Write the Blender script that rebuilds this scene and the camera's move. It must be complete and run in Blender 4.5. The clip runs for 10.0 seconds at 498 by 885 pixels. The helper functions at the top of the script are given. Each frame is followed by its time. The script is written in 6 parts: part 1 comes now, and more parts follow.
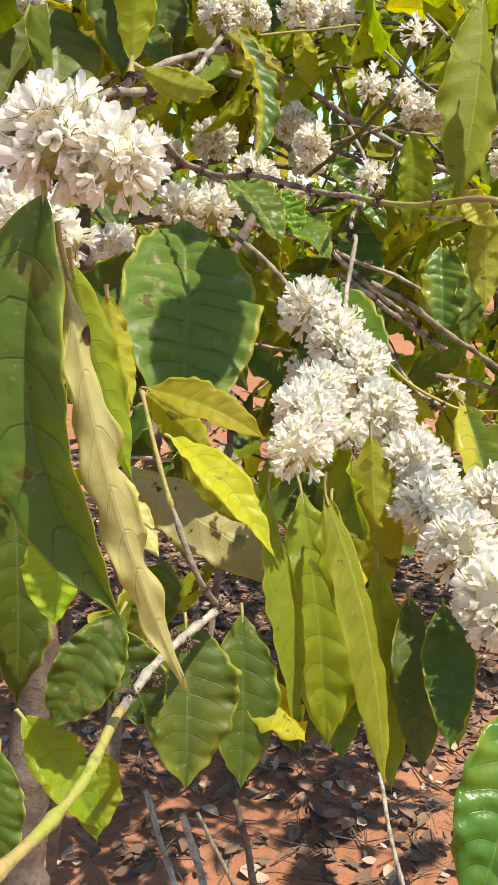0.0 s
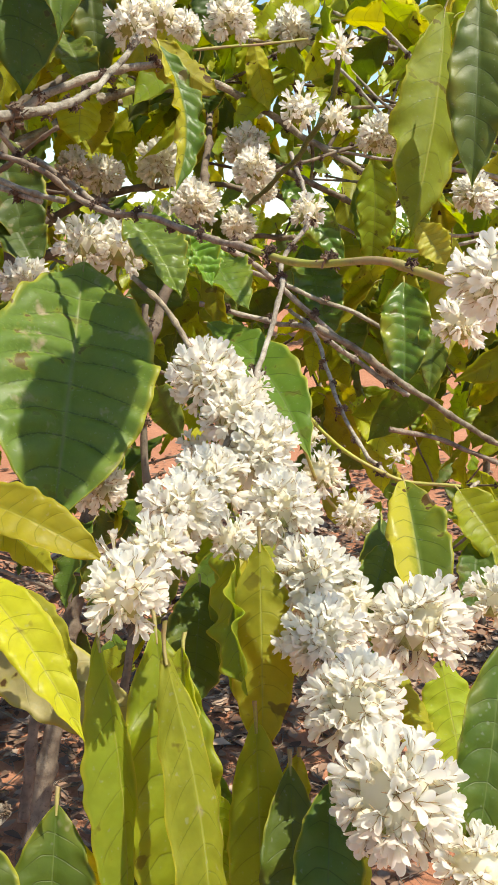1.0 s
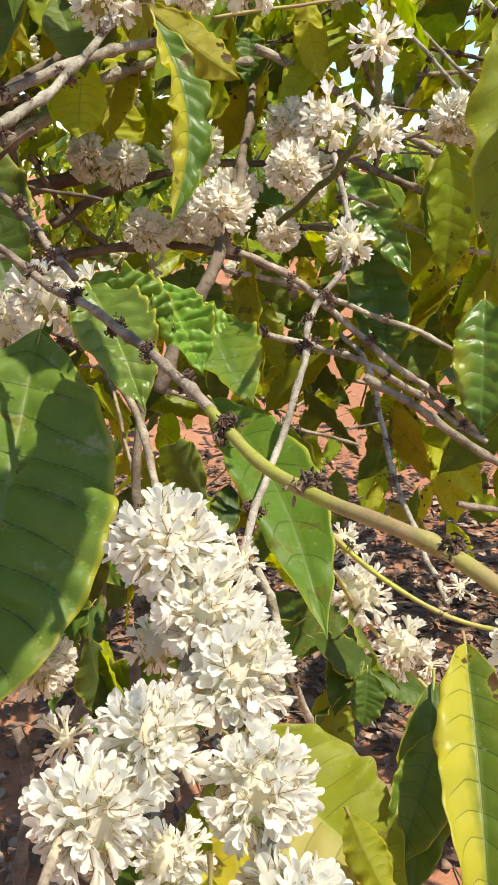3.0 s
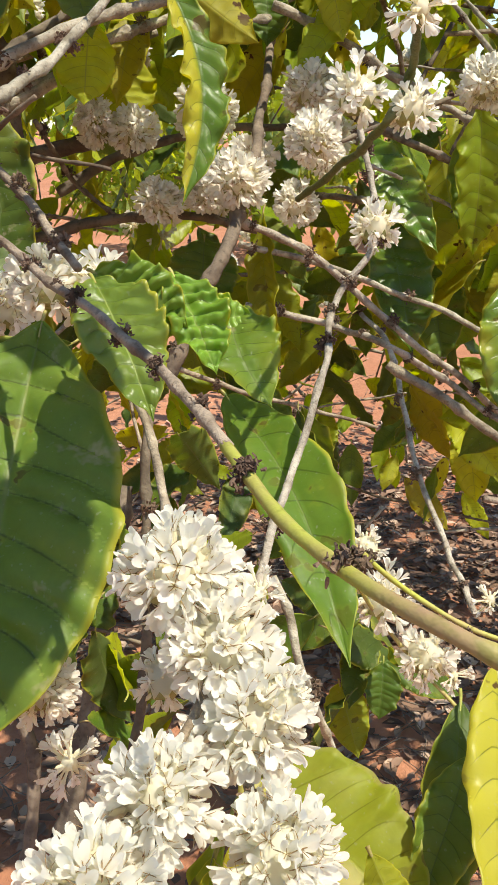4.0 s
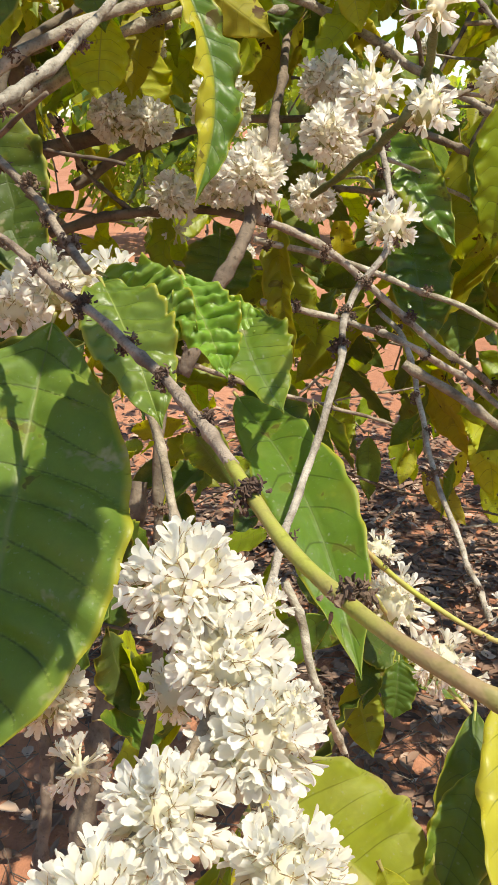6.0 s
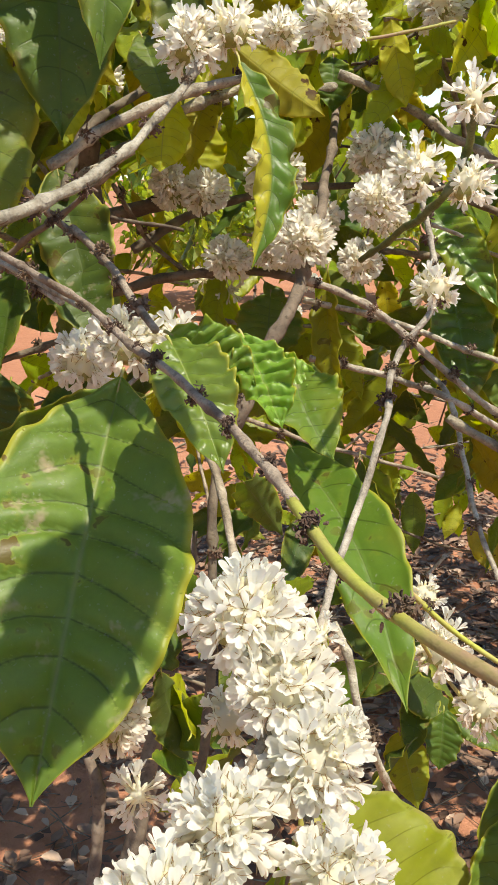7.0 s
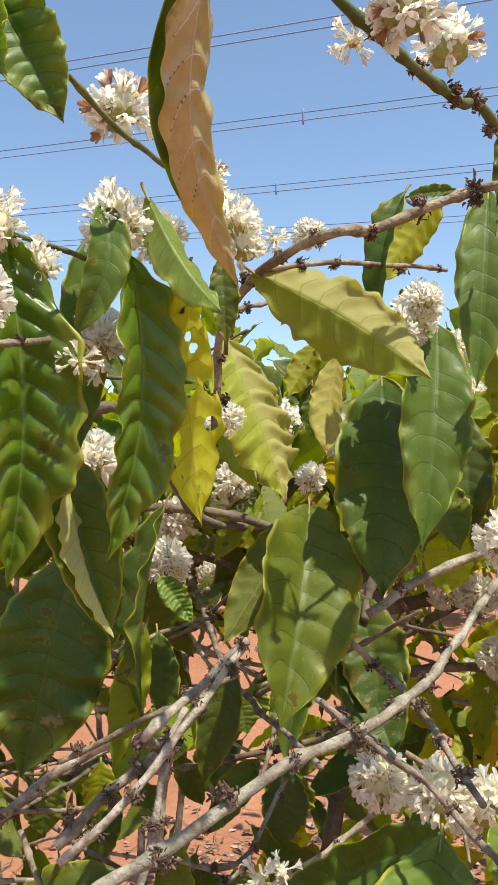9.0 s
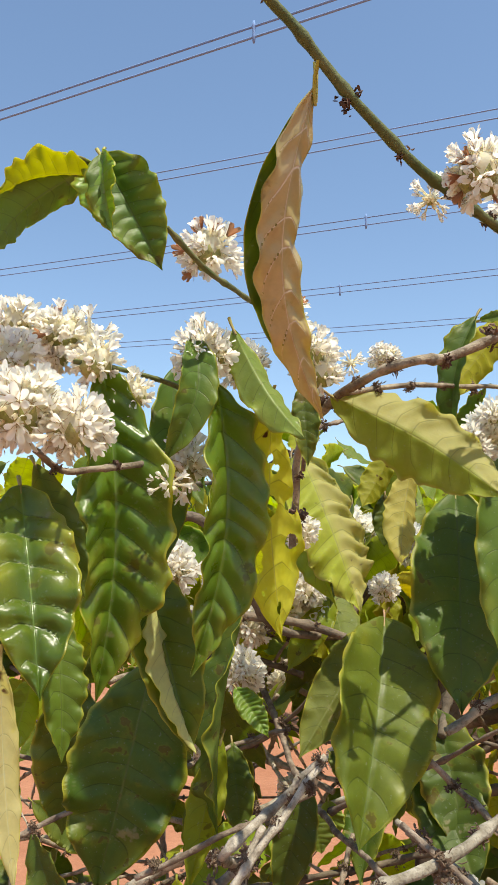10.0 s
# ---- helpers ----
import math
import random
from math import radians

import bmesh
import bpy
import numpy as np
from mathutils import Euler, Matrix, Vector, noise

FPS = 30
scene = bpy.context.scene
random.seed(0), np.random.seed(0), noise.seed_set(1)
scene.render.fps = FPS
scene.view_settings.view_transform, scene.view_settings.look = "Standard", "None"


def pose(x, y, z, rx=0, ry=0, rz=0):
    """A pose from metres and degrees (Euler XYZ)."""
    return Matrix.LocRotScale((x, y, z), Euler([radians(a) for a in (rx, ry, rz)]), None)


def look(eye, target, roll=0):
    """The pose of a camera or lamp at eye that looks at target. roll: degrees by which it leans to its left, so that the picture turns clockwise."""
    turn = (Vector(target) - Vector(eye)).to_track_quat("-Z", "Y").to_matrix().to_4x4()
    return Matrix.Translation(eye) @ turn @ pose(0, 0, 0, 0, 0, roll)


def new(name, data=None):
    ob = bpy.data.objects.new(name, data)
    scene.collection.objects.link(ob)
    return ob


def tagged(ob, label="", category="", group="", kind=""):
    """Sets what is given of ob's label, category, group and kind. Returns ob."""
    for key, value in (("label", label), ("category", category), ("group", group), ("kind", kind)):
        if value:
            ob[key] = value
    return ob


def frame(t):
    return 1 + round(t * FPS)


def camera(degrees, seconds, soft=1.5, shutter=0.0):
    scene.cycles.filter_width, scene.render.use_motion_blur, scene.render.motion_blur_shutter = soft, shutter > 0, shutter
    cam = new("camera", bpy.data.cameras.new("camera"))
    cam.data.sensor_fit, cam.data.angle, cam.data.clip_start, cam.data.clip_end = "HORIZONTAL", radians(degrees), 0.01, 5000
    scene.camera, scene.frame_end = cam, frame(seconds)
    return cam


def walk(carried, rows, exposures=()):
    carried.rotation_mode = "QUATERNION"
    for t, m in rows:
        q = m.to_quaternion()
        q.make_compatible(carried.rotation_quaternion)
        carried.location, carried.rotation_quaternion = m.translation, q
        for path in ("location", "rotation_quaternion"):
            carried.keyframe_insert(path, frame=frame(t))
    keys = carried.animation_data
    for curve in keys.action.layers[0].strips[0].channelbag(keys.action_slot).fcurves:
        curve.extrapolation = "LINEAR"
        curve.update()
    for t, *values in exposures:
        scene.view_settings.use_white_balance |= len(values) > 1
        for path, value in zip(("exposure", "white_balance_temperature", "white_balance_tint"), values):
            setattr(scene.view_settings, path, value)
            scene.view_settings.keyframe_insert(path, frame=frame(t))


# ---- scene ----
cam = camera(32.9, 10.0, soft=1.0)
PATH = [
    (0, (0.013, -0.001, 1.299), (-0.021, 1.933, 0.79), -0.5),
    (0.5, (0.063, 0.058, 1.309), (0.044, 1.997, 0.821), -0.2),
    (1, (0.095, 0.129, 1.324), (0.053, 2.069, 0.842), -0.0),
    (1.5, (0.113, 0.214, 1.349), (0.015, 2.151, 0.859), 0.0),
    (2, (0.128, 0.279, 1.363), (-0.031, 2.204, 0.846), 0.0),
    (2.5, (0.136, 0.321, 1.36), (-0.069, 2.228, 0.795), -0.1),
    (2.7, (0.139, 0.334, 1.375), (-0.082, 2.233, 0.789), -0.5),
    (3.8, (0.133, 0.385, 1.411), (-0.13, 2.245, 0.726), -0.8),
    (4, (0.13, 0.395, 1.41), (-0.133, 2.248, 0.705), -0.7),
    (4.5, (0.127, 0.415, 1.399), (-0.143, 2.248, 0.647), -0.7),
    (5, (0.127, 0.418, 1.4), (-0.15, 2.244, 0.631), -0.9),
    (5.2, (0.128, 0.419, 1.398), (-0.155, 2.243, 0.629), -0.8),
    (6.3, (0.137, 0.394, 1.42), (-0.183, 2.241, 0.722), -1.1),
    (6.5, (0.14, 0.385, 1.42), (-0.196, 2.238, 0.745), -1.1),
    (7, (0.133, 0.369, 1.424), (-0.279, 2.231, 0.82), -1.4),
    (7.5, (0.125, 0.333, 1.455), (-0.404, 2.218, 1.044), -1.5),
    (8, (0.117, 0.297, 1.515), (-0.549, 2.171, 1.305), -1.5),
    (8.5, (0.103, 0.286, 1.534), (-0.691, 2.122, 1.502), -1.0),
    (9, (0.09, 0.269, 1.547), (-0.803, 2.055, 1.66), -0.6),
    (9.5, (0.091, 0.254, 1.556), (-0.868, 1.992, 1.8), -0.2),
    (10, (0.092, 0.242, 1.56), (-0.921, 1.933, 1.9), 0.1),
]
EXPOSURES = [(0.0, 0.60, 6700, 6.5), (2.5, 0.58, 6700, 6.5), (7.5, 0.56, 6750, 6.5), (10.0, 0.46, 6750, 6.5)]
walk(cam, [(t, look(eye, target, roll)) for t, eye, target, roll in PATH], EXPOSURES)

# ---- daylight: clear high sun on the right, blue sky ----
SUN_AZIMUTH, SUN_HEIGHT = 112.0, 66.0      # degrees, clockwise from straight ahead; above the horizon
world = bpy.data.worlds.new("sky")
scene.world = world
world.use_nodes = True
sky = world.node_tree.nodes.new("ShaderNodeTexSky")
sky.sky_type, sky.sun_disc = "NISHITA", False
sky.sun_elevation, sky.sun_rotation = radians(SUN_HEIGHT), radians(SUN_AZIMUTH)
sky.air_density, sky.dust_density, sky.ozone_density = 1.0, 0.35, 2.0
world.node_tree.links.new(sky.outputs[0], world.node_tree.nodes["Background"].inputs[0])
world.node_tree.nodes["Background"].inputs[1].default_value = 0.15
to_sun = Vector((math.sin(radians(SUN_AZIMUTH)) * math.cos(radians(SUN_HEIGHT)),
                 math.cos(radians(SUN_AZIMUTH)) * math.cos(radians(SUN_HEIGHT)), math.sin(radians(SUN_HEIGHT))))
sun = new("sun", bpy.data.lights.new("sun", "SUN"))
sun.data.energy, sun.data.angle, sun.data.color = 5.0, radians(0.55), (1.0, 0.93, 0.80)
sun.matrix_basis = look(to_sun * 50, (0, 0, 0))


# ---- materials ----
class Nodes:
    """Short ways to add and join nodes of one material."""

    def __init__(self, name):
        self.mat = bpy.data.materials.new(name)
        self.mat.use_nodes = True
        self.tree = self.mat.node_tree
        self.tree.nodes.clear()
        self.out = self.add("ShaderNodeOutputMaterial")

    def add(self, kind):
        return self.tree.nodes.new(kind)

    def put(self, socket, value):
        if isinstance(value, bpy.types.NodeSocket):
            self.tree.links.new(value, socket)
        elif socket.type == "RGBA":
            socket.default_value = (*value, 1.0) if len(value) == 3 else value
        else:
            socket.default_value = value

    def math(self, op, a, b=0.0, c=0.0):
        node = self.add("ShaderNodeMath")
        node.operation = op
        for k, value in enumerate((a, b, c)):
            self.put(node.inputs[k], value)
        return node.outputs[0]

    def mix(self, fac, a, b):
        node = self.add("ShaderNodeMix")
        node.data_type = "RGBA"
        self.put(node.inputs[0], fac), self.put(node.inputs[6], a), self.put(node.inputs[7], b)
        return node.outputs[2]

    def noise(self, scale, detail=3.0, rough=0.55, coords="Object"):
        node = self.add("ShaderNodeTexNoise")
        shift = self.add("ShaderNodeVectorMath")
        self.tree.links.new(self.add("ShaderNodeTexCoord").outputs[coords], shift.inputs[0])
        self.tree.links.new(self.math("MULTIPLY", self.chance(), 23.0), shift.inputs[1])
        self.tree.links.new(shift.outputs[0], node.inputs["Vector"])
        node.inputs["Scale"].default_value, node.inputs["Detail"].default_value = scale, detail
        node.inputs["Roughness"].default_value = rough
        return node.outputs[0]

    def ramp(self, value, low, high):
        node = self.add("ShaderNodeMapRange")
        node.clamp = True
        self.put(node.inputs[0], value), self.put(node.inputs[1], low), self.put(node.inputs[2], high)
        return node.outputs[0]

    def bump(self, height, strength, distance=0.001):
        node = self.add("ShaderNodeBump")
        self.put(node.inputs["Height"], height)
        node.inputs["Strength"].default_value, node.inputs["Distance"].default_value = strength, distance
        return node.outputs[0]

    def chance(self):
        return self.add("ShaderNodeObjectInfo").outputs["Random"]

    def vary(self, colour, hue=0.02, value=0.3):
        node, r = self.add("ShaderNodeHueSaturation"), self.chance()
        self.put(node.inputs["Color"], colour)
        self.put(node.inputs["Hue"], self.math("MULTIPLY_ADD", r, hue * 2, 0.5 - hue))
        r2 = self.math("FRACT", self.math("MULTIPLY", r, 7.31))
        self.put(node.inputs["Value"], self.math("MULTIPLY_ADD", r2, value * 2, 1 - value))
        return node.outputs[0]

    def surface(self, colour, rough=0.6, normal=None, specular=0.5, sheer=0.0, glow=None):
        """Glossy-diffuse surface; sheer: the share of light that it lets through, in the colour glow."""
        bsdf = self.add("ShaderNodeBsdfPrincipled")
        self.put(bsdf.inputs["Base Color"], colour), self.put(bsdf.inputs["Roughness"], rough)
        self.put(bsdf.inputs["Specular IOR Level"], specular)
        if normal is not None:
            self.put(bsdf.inputs["Normal"], normal)
        shader = bsdf.outputs[0]
        if sheer:
            through_light, both = self.add("ShaderNodeBsdfTranslucent"), self.add("ShaderNodeMixShader")
            self.put(through_light.inputs["Color"], glow)
            self.put(both.inputs[0], sheer)
            self.tree.links.new(shader, both.inputs[1]), self.tree.links.new(through_light.outputs[0], both.inputs[2])
            shader = both.outputs[0]
        self.tree.links.new(shader, self.out.inputs["Surface"])
        return self.mat


def leaf_material(name, colour, second, vein, glow, rough, specular, sheer=0.42, spots=0.35, spot=(0.12, 0.06, 0.015), spot_scale=55.0, crease=0.5, fade=0.32, half=0.0, pale=(0.50, 0.46, 0.045), scars=0.45):
    """Leaf skin: midrib and side veins from the leaf's own coordinates, mottling, yellowing margins, scars and scorched
    spots.
    crease: shade painted into the sunk side veins, below zero the vein colour instead; fade: yellowing; half: yellowing
    of one half of the leaf."""
    n = Nodes(name)
    uv = n.add("ShaderNodeSeparateXYZ")
    layer = n.add("ShaderNodeUVMap")
    layer.uv_map = "blade"
    n.tree.links.new(layer.outputs[0], uv.inputs[0])
    across = n.math("ABSOLUTE", n.math("SUBTRACT", uv.outputs[0], 0.5))
    rib = n.math("SUBTRACT", 1.0, n.ramp(across, 0.005, 0.016))
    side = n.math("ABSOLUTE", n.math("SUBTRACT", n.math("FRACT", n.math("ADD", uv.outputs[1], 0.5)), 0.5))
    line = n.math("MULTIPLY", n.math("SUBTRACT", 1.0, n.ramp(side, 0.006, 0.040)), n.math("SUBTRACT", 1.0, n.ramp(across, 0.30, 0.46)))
    cloud, mottle = n.ramp(n.noise(38.0, 4.0), 0.35, 0.7), n.ramp(n.noise(210.0, 3.0, 0.65), 0.38, 0.68)
    body = n.mix(n.math("MULTIPLY", mottle, 0.38), n.mix(cloud, colour, second), [c * 0.62 for c in colour])
    body = n.vary(body, 0.018, 0.24)
    rim = n.math("MULTIPLY", n.ramp(across, 0.452, 0.496), n.ramp(n.noise(30.0, 2.0), 0.32, 0.52))
    patch = n.math("MULTIPLY", n.math("MULTIPLY", n.ramp(n.noise(17.0, 3.0, 0.6), 0.50, 0.70), n.ramp(across, 0.08, 0.42)), fade)
    worn = n.math("MAXIMUM", n.math("MULTIPLY", rim, 0.75), patch)
    if half:
        edge = n.math("MULTIPLY_ADD", n.math("SUBTRACT", n.noise(30.0, 4.0, 0.65), 0.42), 0.5, uv.outputs[0])
        gone = n.math("MULTIPLY", n.ramp(uv.outputs[0], 0.497, 0.503), n.ramp(edge, 0.44, 0.66))
        worn = n.math("MAXIMUM", worn, n.math("MULTIPLY", gone, half))
    body = n.mix(worn, body, pale)
    # relief shade of the sunk side veins, put into the colour
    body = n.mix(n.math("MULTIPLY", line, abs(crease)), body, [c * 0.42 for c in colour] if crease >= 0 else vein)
    body = n.mix(n.math("MULTIPLY", rib, 0.7), body, vein)
    low, high = (0.635, 0.665) if spot_scale > 30 else (0.57, 0.60)
    field, where = n.noise(spot_scale, 3.0, 0.5), n.ramp(n.noise(9.0, 1.0), 0.42, 0.58)
    halo = n.math("MULTIPLY", n.math("MULTIPLY", n.ramp(field, low - 0.05, low), where), 0.5)
    body = n.mix(n.math("MULTIPLY", halo, spots), body, pale)
    specks = n.math("MULTIPLY", n.ramp(field, low, high), where)
    body = n.mix(n.math("MULTIPLY", specks, min(1.0, spots * 1.6)), body, spot)
    scar = n.math("MULTIPLY", n.ramp(n.noise(26.0, 4.0, 0.7), 0.655 - 0.06 * (scars > 0.5), 0.70), scars)
    body = n.mix(scar, body, (0.46, 0.36, 0.22))
    dust = n.math("MULTIPLY", n.ramp(n.noise(330.0, 1.0), 0.68, 0.74), 0.32)
    body = n.mix(dust, body, (0.40, 0.41, 0.30))
    light = n.vary(n.mix(cloud, glow, [c * 0.72 for c in glow]), 0.02, 0.22)
    light = n.mix(worn, light, (0.86, 0.80, 0.06))
    light = n.mix(n.math("MULTIPLY", n.math("MAXIMUM", rib, line), 0.55), light, [c * 0.4 for c in glow])
    light = n.mix(n.math("MULTIPLY", specks, min(1.0, spots * 1.6)), light, spot)
    net = n.add("ShaderNodeTexVoronoi")
    net.feature = "DISTANCE_TO_EDGE"
    net.inputs["Scale"].default_value = 260.0
    n.tree.links.new(n.add("ShaderNodeTexCoord").outputs["Object"], net.inputs["Vector"])
    cells = n.math("MULTIPLY", n.ramp(net.outputs["Distance"], 0.0, 0.22), 0.10)
    fine = n.math("ADD", n.math("ADD", n.math("MULTIPLY", n.noise(120.0, 3.0, 0.6), 0.5), cells), n.math("MULTIPLY", n.math("MAXIMUM", rib, line), -0.5))
    shine = n.math("MULTIPLY_ADD", n.noise(60.0, 3.0), 0.34, rough - 0.15)
    return n.surface(body, shine, n.bump(fine, 0.45, 0.0009), specular, sheer, light)


LEAF = {
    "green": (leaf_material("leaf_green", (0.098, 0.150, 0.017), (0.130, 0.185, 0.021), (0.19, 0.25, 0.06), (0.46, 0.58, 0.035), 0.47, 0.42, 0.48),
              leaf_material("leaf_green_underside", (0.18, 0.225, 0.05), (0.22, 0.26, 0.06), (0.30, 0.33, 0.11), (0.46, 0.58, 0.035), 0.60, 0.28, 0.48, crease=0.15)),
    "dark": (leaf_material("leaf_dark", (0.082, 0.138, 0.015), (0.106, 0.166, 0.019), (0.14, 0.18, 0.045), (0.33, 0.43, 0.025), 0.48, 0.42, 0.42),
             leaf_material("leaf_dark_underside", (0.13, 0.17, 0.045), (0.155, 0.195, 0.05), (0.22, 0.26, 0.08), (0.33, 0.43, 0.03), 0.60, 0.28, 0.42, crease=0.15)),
    "lime": (leaf_material("leaf_lime", (0.23, 0.30, 0.018), (0.32, 0.37, 0.022), (0.44, 0.46, 0.08), (0.84, 0.90, 0.03), 0.42, 0.45, 0.58),
             leaf_material("leaf_lime_underside", (0.29, 0.35, 0.028), (0.37, 0.41, 0.036), (0.50, 0.51, 0.11), (0.86, 0.90, 0.03), 0.60, 0.3, 0.58, crease=0.2)),
    "yellow": (leaf_material("leaf_yellow", (0.42, 0.42, 0.025), (0.50, 0.48, 0.03), (0.56, 0.54, 0.09), (0.86, 0.82, 0.035), 0.45, 0.4, 0.58, 0.8, crease=0.25),
               leaf_material("leaf_yellow_underside", (0.44, 0.44, 0.045), (0.52, 0.50, 0.06), (0.60, 0.57, 0.13), (0.84, 0.82, 0.035), 0.60, 0.3, 0.58, 0.8, crease=0.2)),
    "half": (leaf_material("leaf_half_yellow", (0.085, 0.145, 0.016), (0.12, 0.185, 0.022), (0.24, 0.28, 0.05), (0.44, 0.58, 0.035), 0.42, 0.46, 0.5, 0.6, half=0.85),
             leaf_material("leaf_half_yellow_underside", (0.17, 0.22, 0.05), (0.21, 0.26, 0.06), (0.32, 0.34, 0.11), (0.46, 0.58, 0.04), 0.60, 0.25, 0.5, 0.6, half=0.95)),
    "faded": (leaf_material("leaf_faded", (0.34, 0.38, 0.03), (0.40, 0.42, 0.04), (0.46, 0.47, 0.08), (0.86, 0.88, 0.035), 0.5, 0.35, 0.55, half=0.85, pale=(0.42, 0.39, 0.16)),
              leaf_material("leaf_faded_underside", (0.34, 0.37, 0.05), (0.40, 0.41, 0.06), (0.46, 0.45, 0.14), (0.86, 0.88, 0.035), 0.6, 0.3, 0.5, half=0.85, pale=(0.42, 0.39, 0.17), crease=0.3)),
    "straw": (leaf_material("leaf_straw", (0.42, 0.41, 0.12), (0.48, 0.46, 0.14), (0.58, 0.56, 0.24), (0.80, 0.78, 0.12), 0.46, 0.45, 0.5, 0.8, crease=0.2),
              leaf_material("leaf_straw_underside", (0.48, 0.46, 0.19), (0.54, 0.51, 0.22), (0.64, 0.61, 0.34), (0.80, 0.78, 0.14), 0.52, 0.4, 0.45, 0.8, crease=0.15)),
    "bronze": (leaf_material("leaf_bronze", (0.16, 0.17, 0.035), (0.22, 0.21, 0.045), (0.5, 0.42, 0.2), (0.60, 0.52, 0.10), 0.34, 0.55, 0.45, crease=0.2),
               leaf_material("leaf_bronze_underside", (0.56, 0.44, 0.21), (0.48, 0.41, 0.16), (0.82, 0.70, 0.50), (0.70, 0.60, 0.14), 0.30, 0.75, 0.30, crease=-0.95)),
    "blotched": (leaf_material("leaf_blotched", (0.46, 0.44, 0.06), (0.50, 0.47, 0.08), (0.58, 0.55, 0.16), (0.85, 0.78, 0.08), 0.5, 0.4, 0.5, 1.0, (0.09, 0.03, 0.015), 20.0),
                 leaf_material("leaf_blotched_underside", (0.50, 0.47, 0.12), (0.54, 0.5, 0.15), (0.62, 0.58, 0.25), (0.85, 0.78, 0.08), 0.6, 0.35, 0.5, 1.0, (0.09, 0.03, 0.015), 20.0)),
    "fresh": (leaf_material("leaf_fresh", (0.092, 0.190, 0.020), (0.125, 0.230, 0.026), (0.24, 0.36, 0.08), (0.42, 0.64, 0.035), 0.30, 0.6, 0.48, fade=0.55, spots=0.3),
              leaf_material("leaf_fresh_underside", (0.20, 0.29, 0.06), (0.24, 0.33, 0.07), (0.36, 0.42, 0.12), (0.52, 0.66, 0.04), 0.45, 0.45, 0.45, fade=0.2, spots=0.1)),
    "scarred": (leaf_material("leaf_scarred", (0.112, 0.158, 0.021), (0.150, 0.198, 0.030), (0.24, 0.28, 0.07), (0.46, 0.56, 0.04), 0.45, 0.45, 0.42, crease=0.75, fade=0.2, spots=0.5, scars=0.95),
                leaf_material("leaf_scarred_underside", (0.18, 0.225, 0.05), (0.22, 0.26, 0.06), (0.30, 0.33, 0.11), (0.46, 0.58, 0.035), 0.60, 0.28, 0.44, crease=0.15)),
    "young": (leaf_material("leaf_young", (0.20, 0.305, 0.042), (0.26, 0.36, 0.055), (0.42, 0.50, 0.12), (0.64, 0.76, 0.05), 0.38, 0.6, 0.5, fade=0.1, spots=0.1),
              leaf_material("leaf_young_underside", (0.24, 0.33, 0.06), (0.28, 0.37, 0.07), (0.38, 0.44, 0.12), (0.52, 0.66, 0.04), 0.45, 0.45, 0.5, fade=0.1, spots=0.1)),
}


def bark_material(name, colour, second, rough=0.75, scale=1.0, bump=0.7):
    n = Nodes(name)
    patches = n.ramp(n.noise(70.0 * scale, 4.0), 0.36, 0.66)
    flecks = n.ramp(n.noise(420.0 * scale, 2.0), 0.56, 0.72)
    body = n.vary(n.mix(patches, colour, second), 0.01, 0.18)
    body = n.mix(n.math("MULTIPLY", flecks, 0.5), body, [c * 0.35 for c in colour])
    height = n.math("ADD", n.noise(180.0 * scale, 4.0, 0.7), n.math("MULTIPLY", patches, 0.5))
    return n.surface(body, rough, n.bump(height, bump, 0.002), 0.25)


BARK = {
    "grey": bark_material("bark_grey", (0.20, 0.165, 0.12), (0.47, 0.42, 0.34), 0.85, 1.0, 1.0),
    "brown": bark_material("bark_brown", (0.14, 0.105, 0.072), (0.36, 0.295, 0.215), 0.8, 1.0, 1.0),
    "green": bark_material("twig_green", (0.33, 0.34, 0.06), (0.30, 0.20, 0.11), 0.55, 0.5, 0.35),
    "olive": bark_material("stalk_olive", (0.27, 0.28, 0.05), (0.36, 0.24, 0.11), 0.6, 0.7, 0.8),
    "moss": bark_material("twig_dark_green", (0.075, 0.10, 0.028), (0.14, 0.145, 0.055), 0.6, 0.8, 0.5),
    "old": bark_material("bark_old", (0.09, 0.068, 0.05), (0.21, 0.165, 0.12), 0.85, 0.5, 1.0),
}
HUSK = bark_material("dry_husk", (0.075, 0.048, 0.034), (0.18, 0.12, 0.08), 0.85)


def petal_material(name, colour, second, glow):
    n = Nodes(name)
    body = n.vary(n.mix(n.ramp(n.noise(120.0, 2.0), 0.35, 0.7), colour, second), 0.012, 0.05)
    return n.surface(body, 0.55, n.bump(n.noise(500.0, 2.0), 0.2, 0.0004), 0.25, 0.62, glow)


PETAL = petal_material("petal_white", (0.91, 0.895, 0.84), (0.89, 0.865, 0.79), (0.94, 0.915, 0.82))
TUBE = petal_material("petal_tube", (0.92, 0.89, 0.76), (0.89, 0.85, 0.68), (0.94, 0.90, 0.72))
ANTHER = petal_material("anther_tan", (0.46, 0.33, 0.18), (0.58, 0.45, 0.27), (0.5, 0.36, 0.2))
WITHER = petal_material("petal_withered", (0.36, 0.15, 0.07), (0.50, 0.30, 0.18), (0.4, 0.2, 0.1))
CALYX = bark_material("calyx_green", (0.30, 0.32, 0.09), (0.40, 0.38, 0.16), 0.6)


# ---- builders ----
def thing(name, place, label, category, group="", kind=""):
    ob = new(name)
    ob.empty_display_size = 0.05
    ob.location = place
    return tagged(ob, label, category, group, kind)


def hang(ob, parent):
    """Makes ob a part of parent; ob's own pose stays in world terms."""
    ob.parent = parent
    ob.matrix_parent_inverse = Matrix.Translation(-parent.location)
    return ob


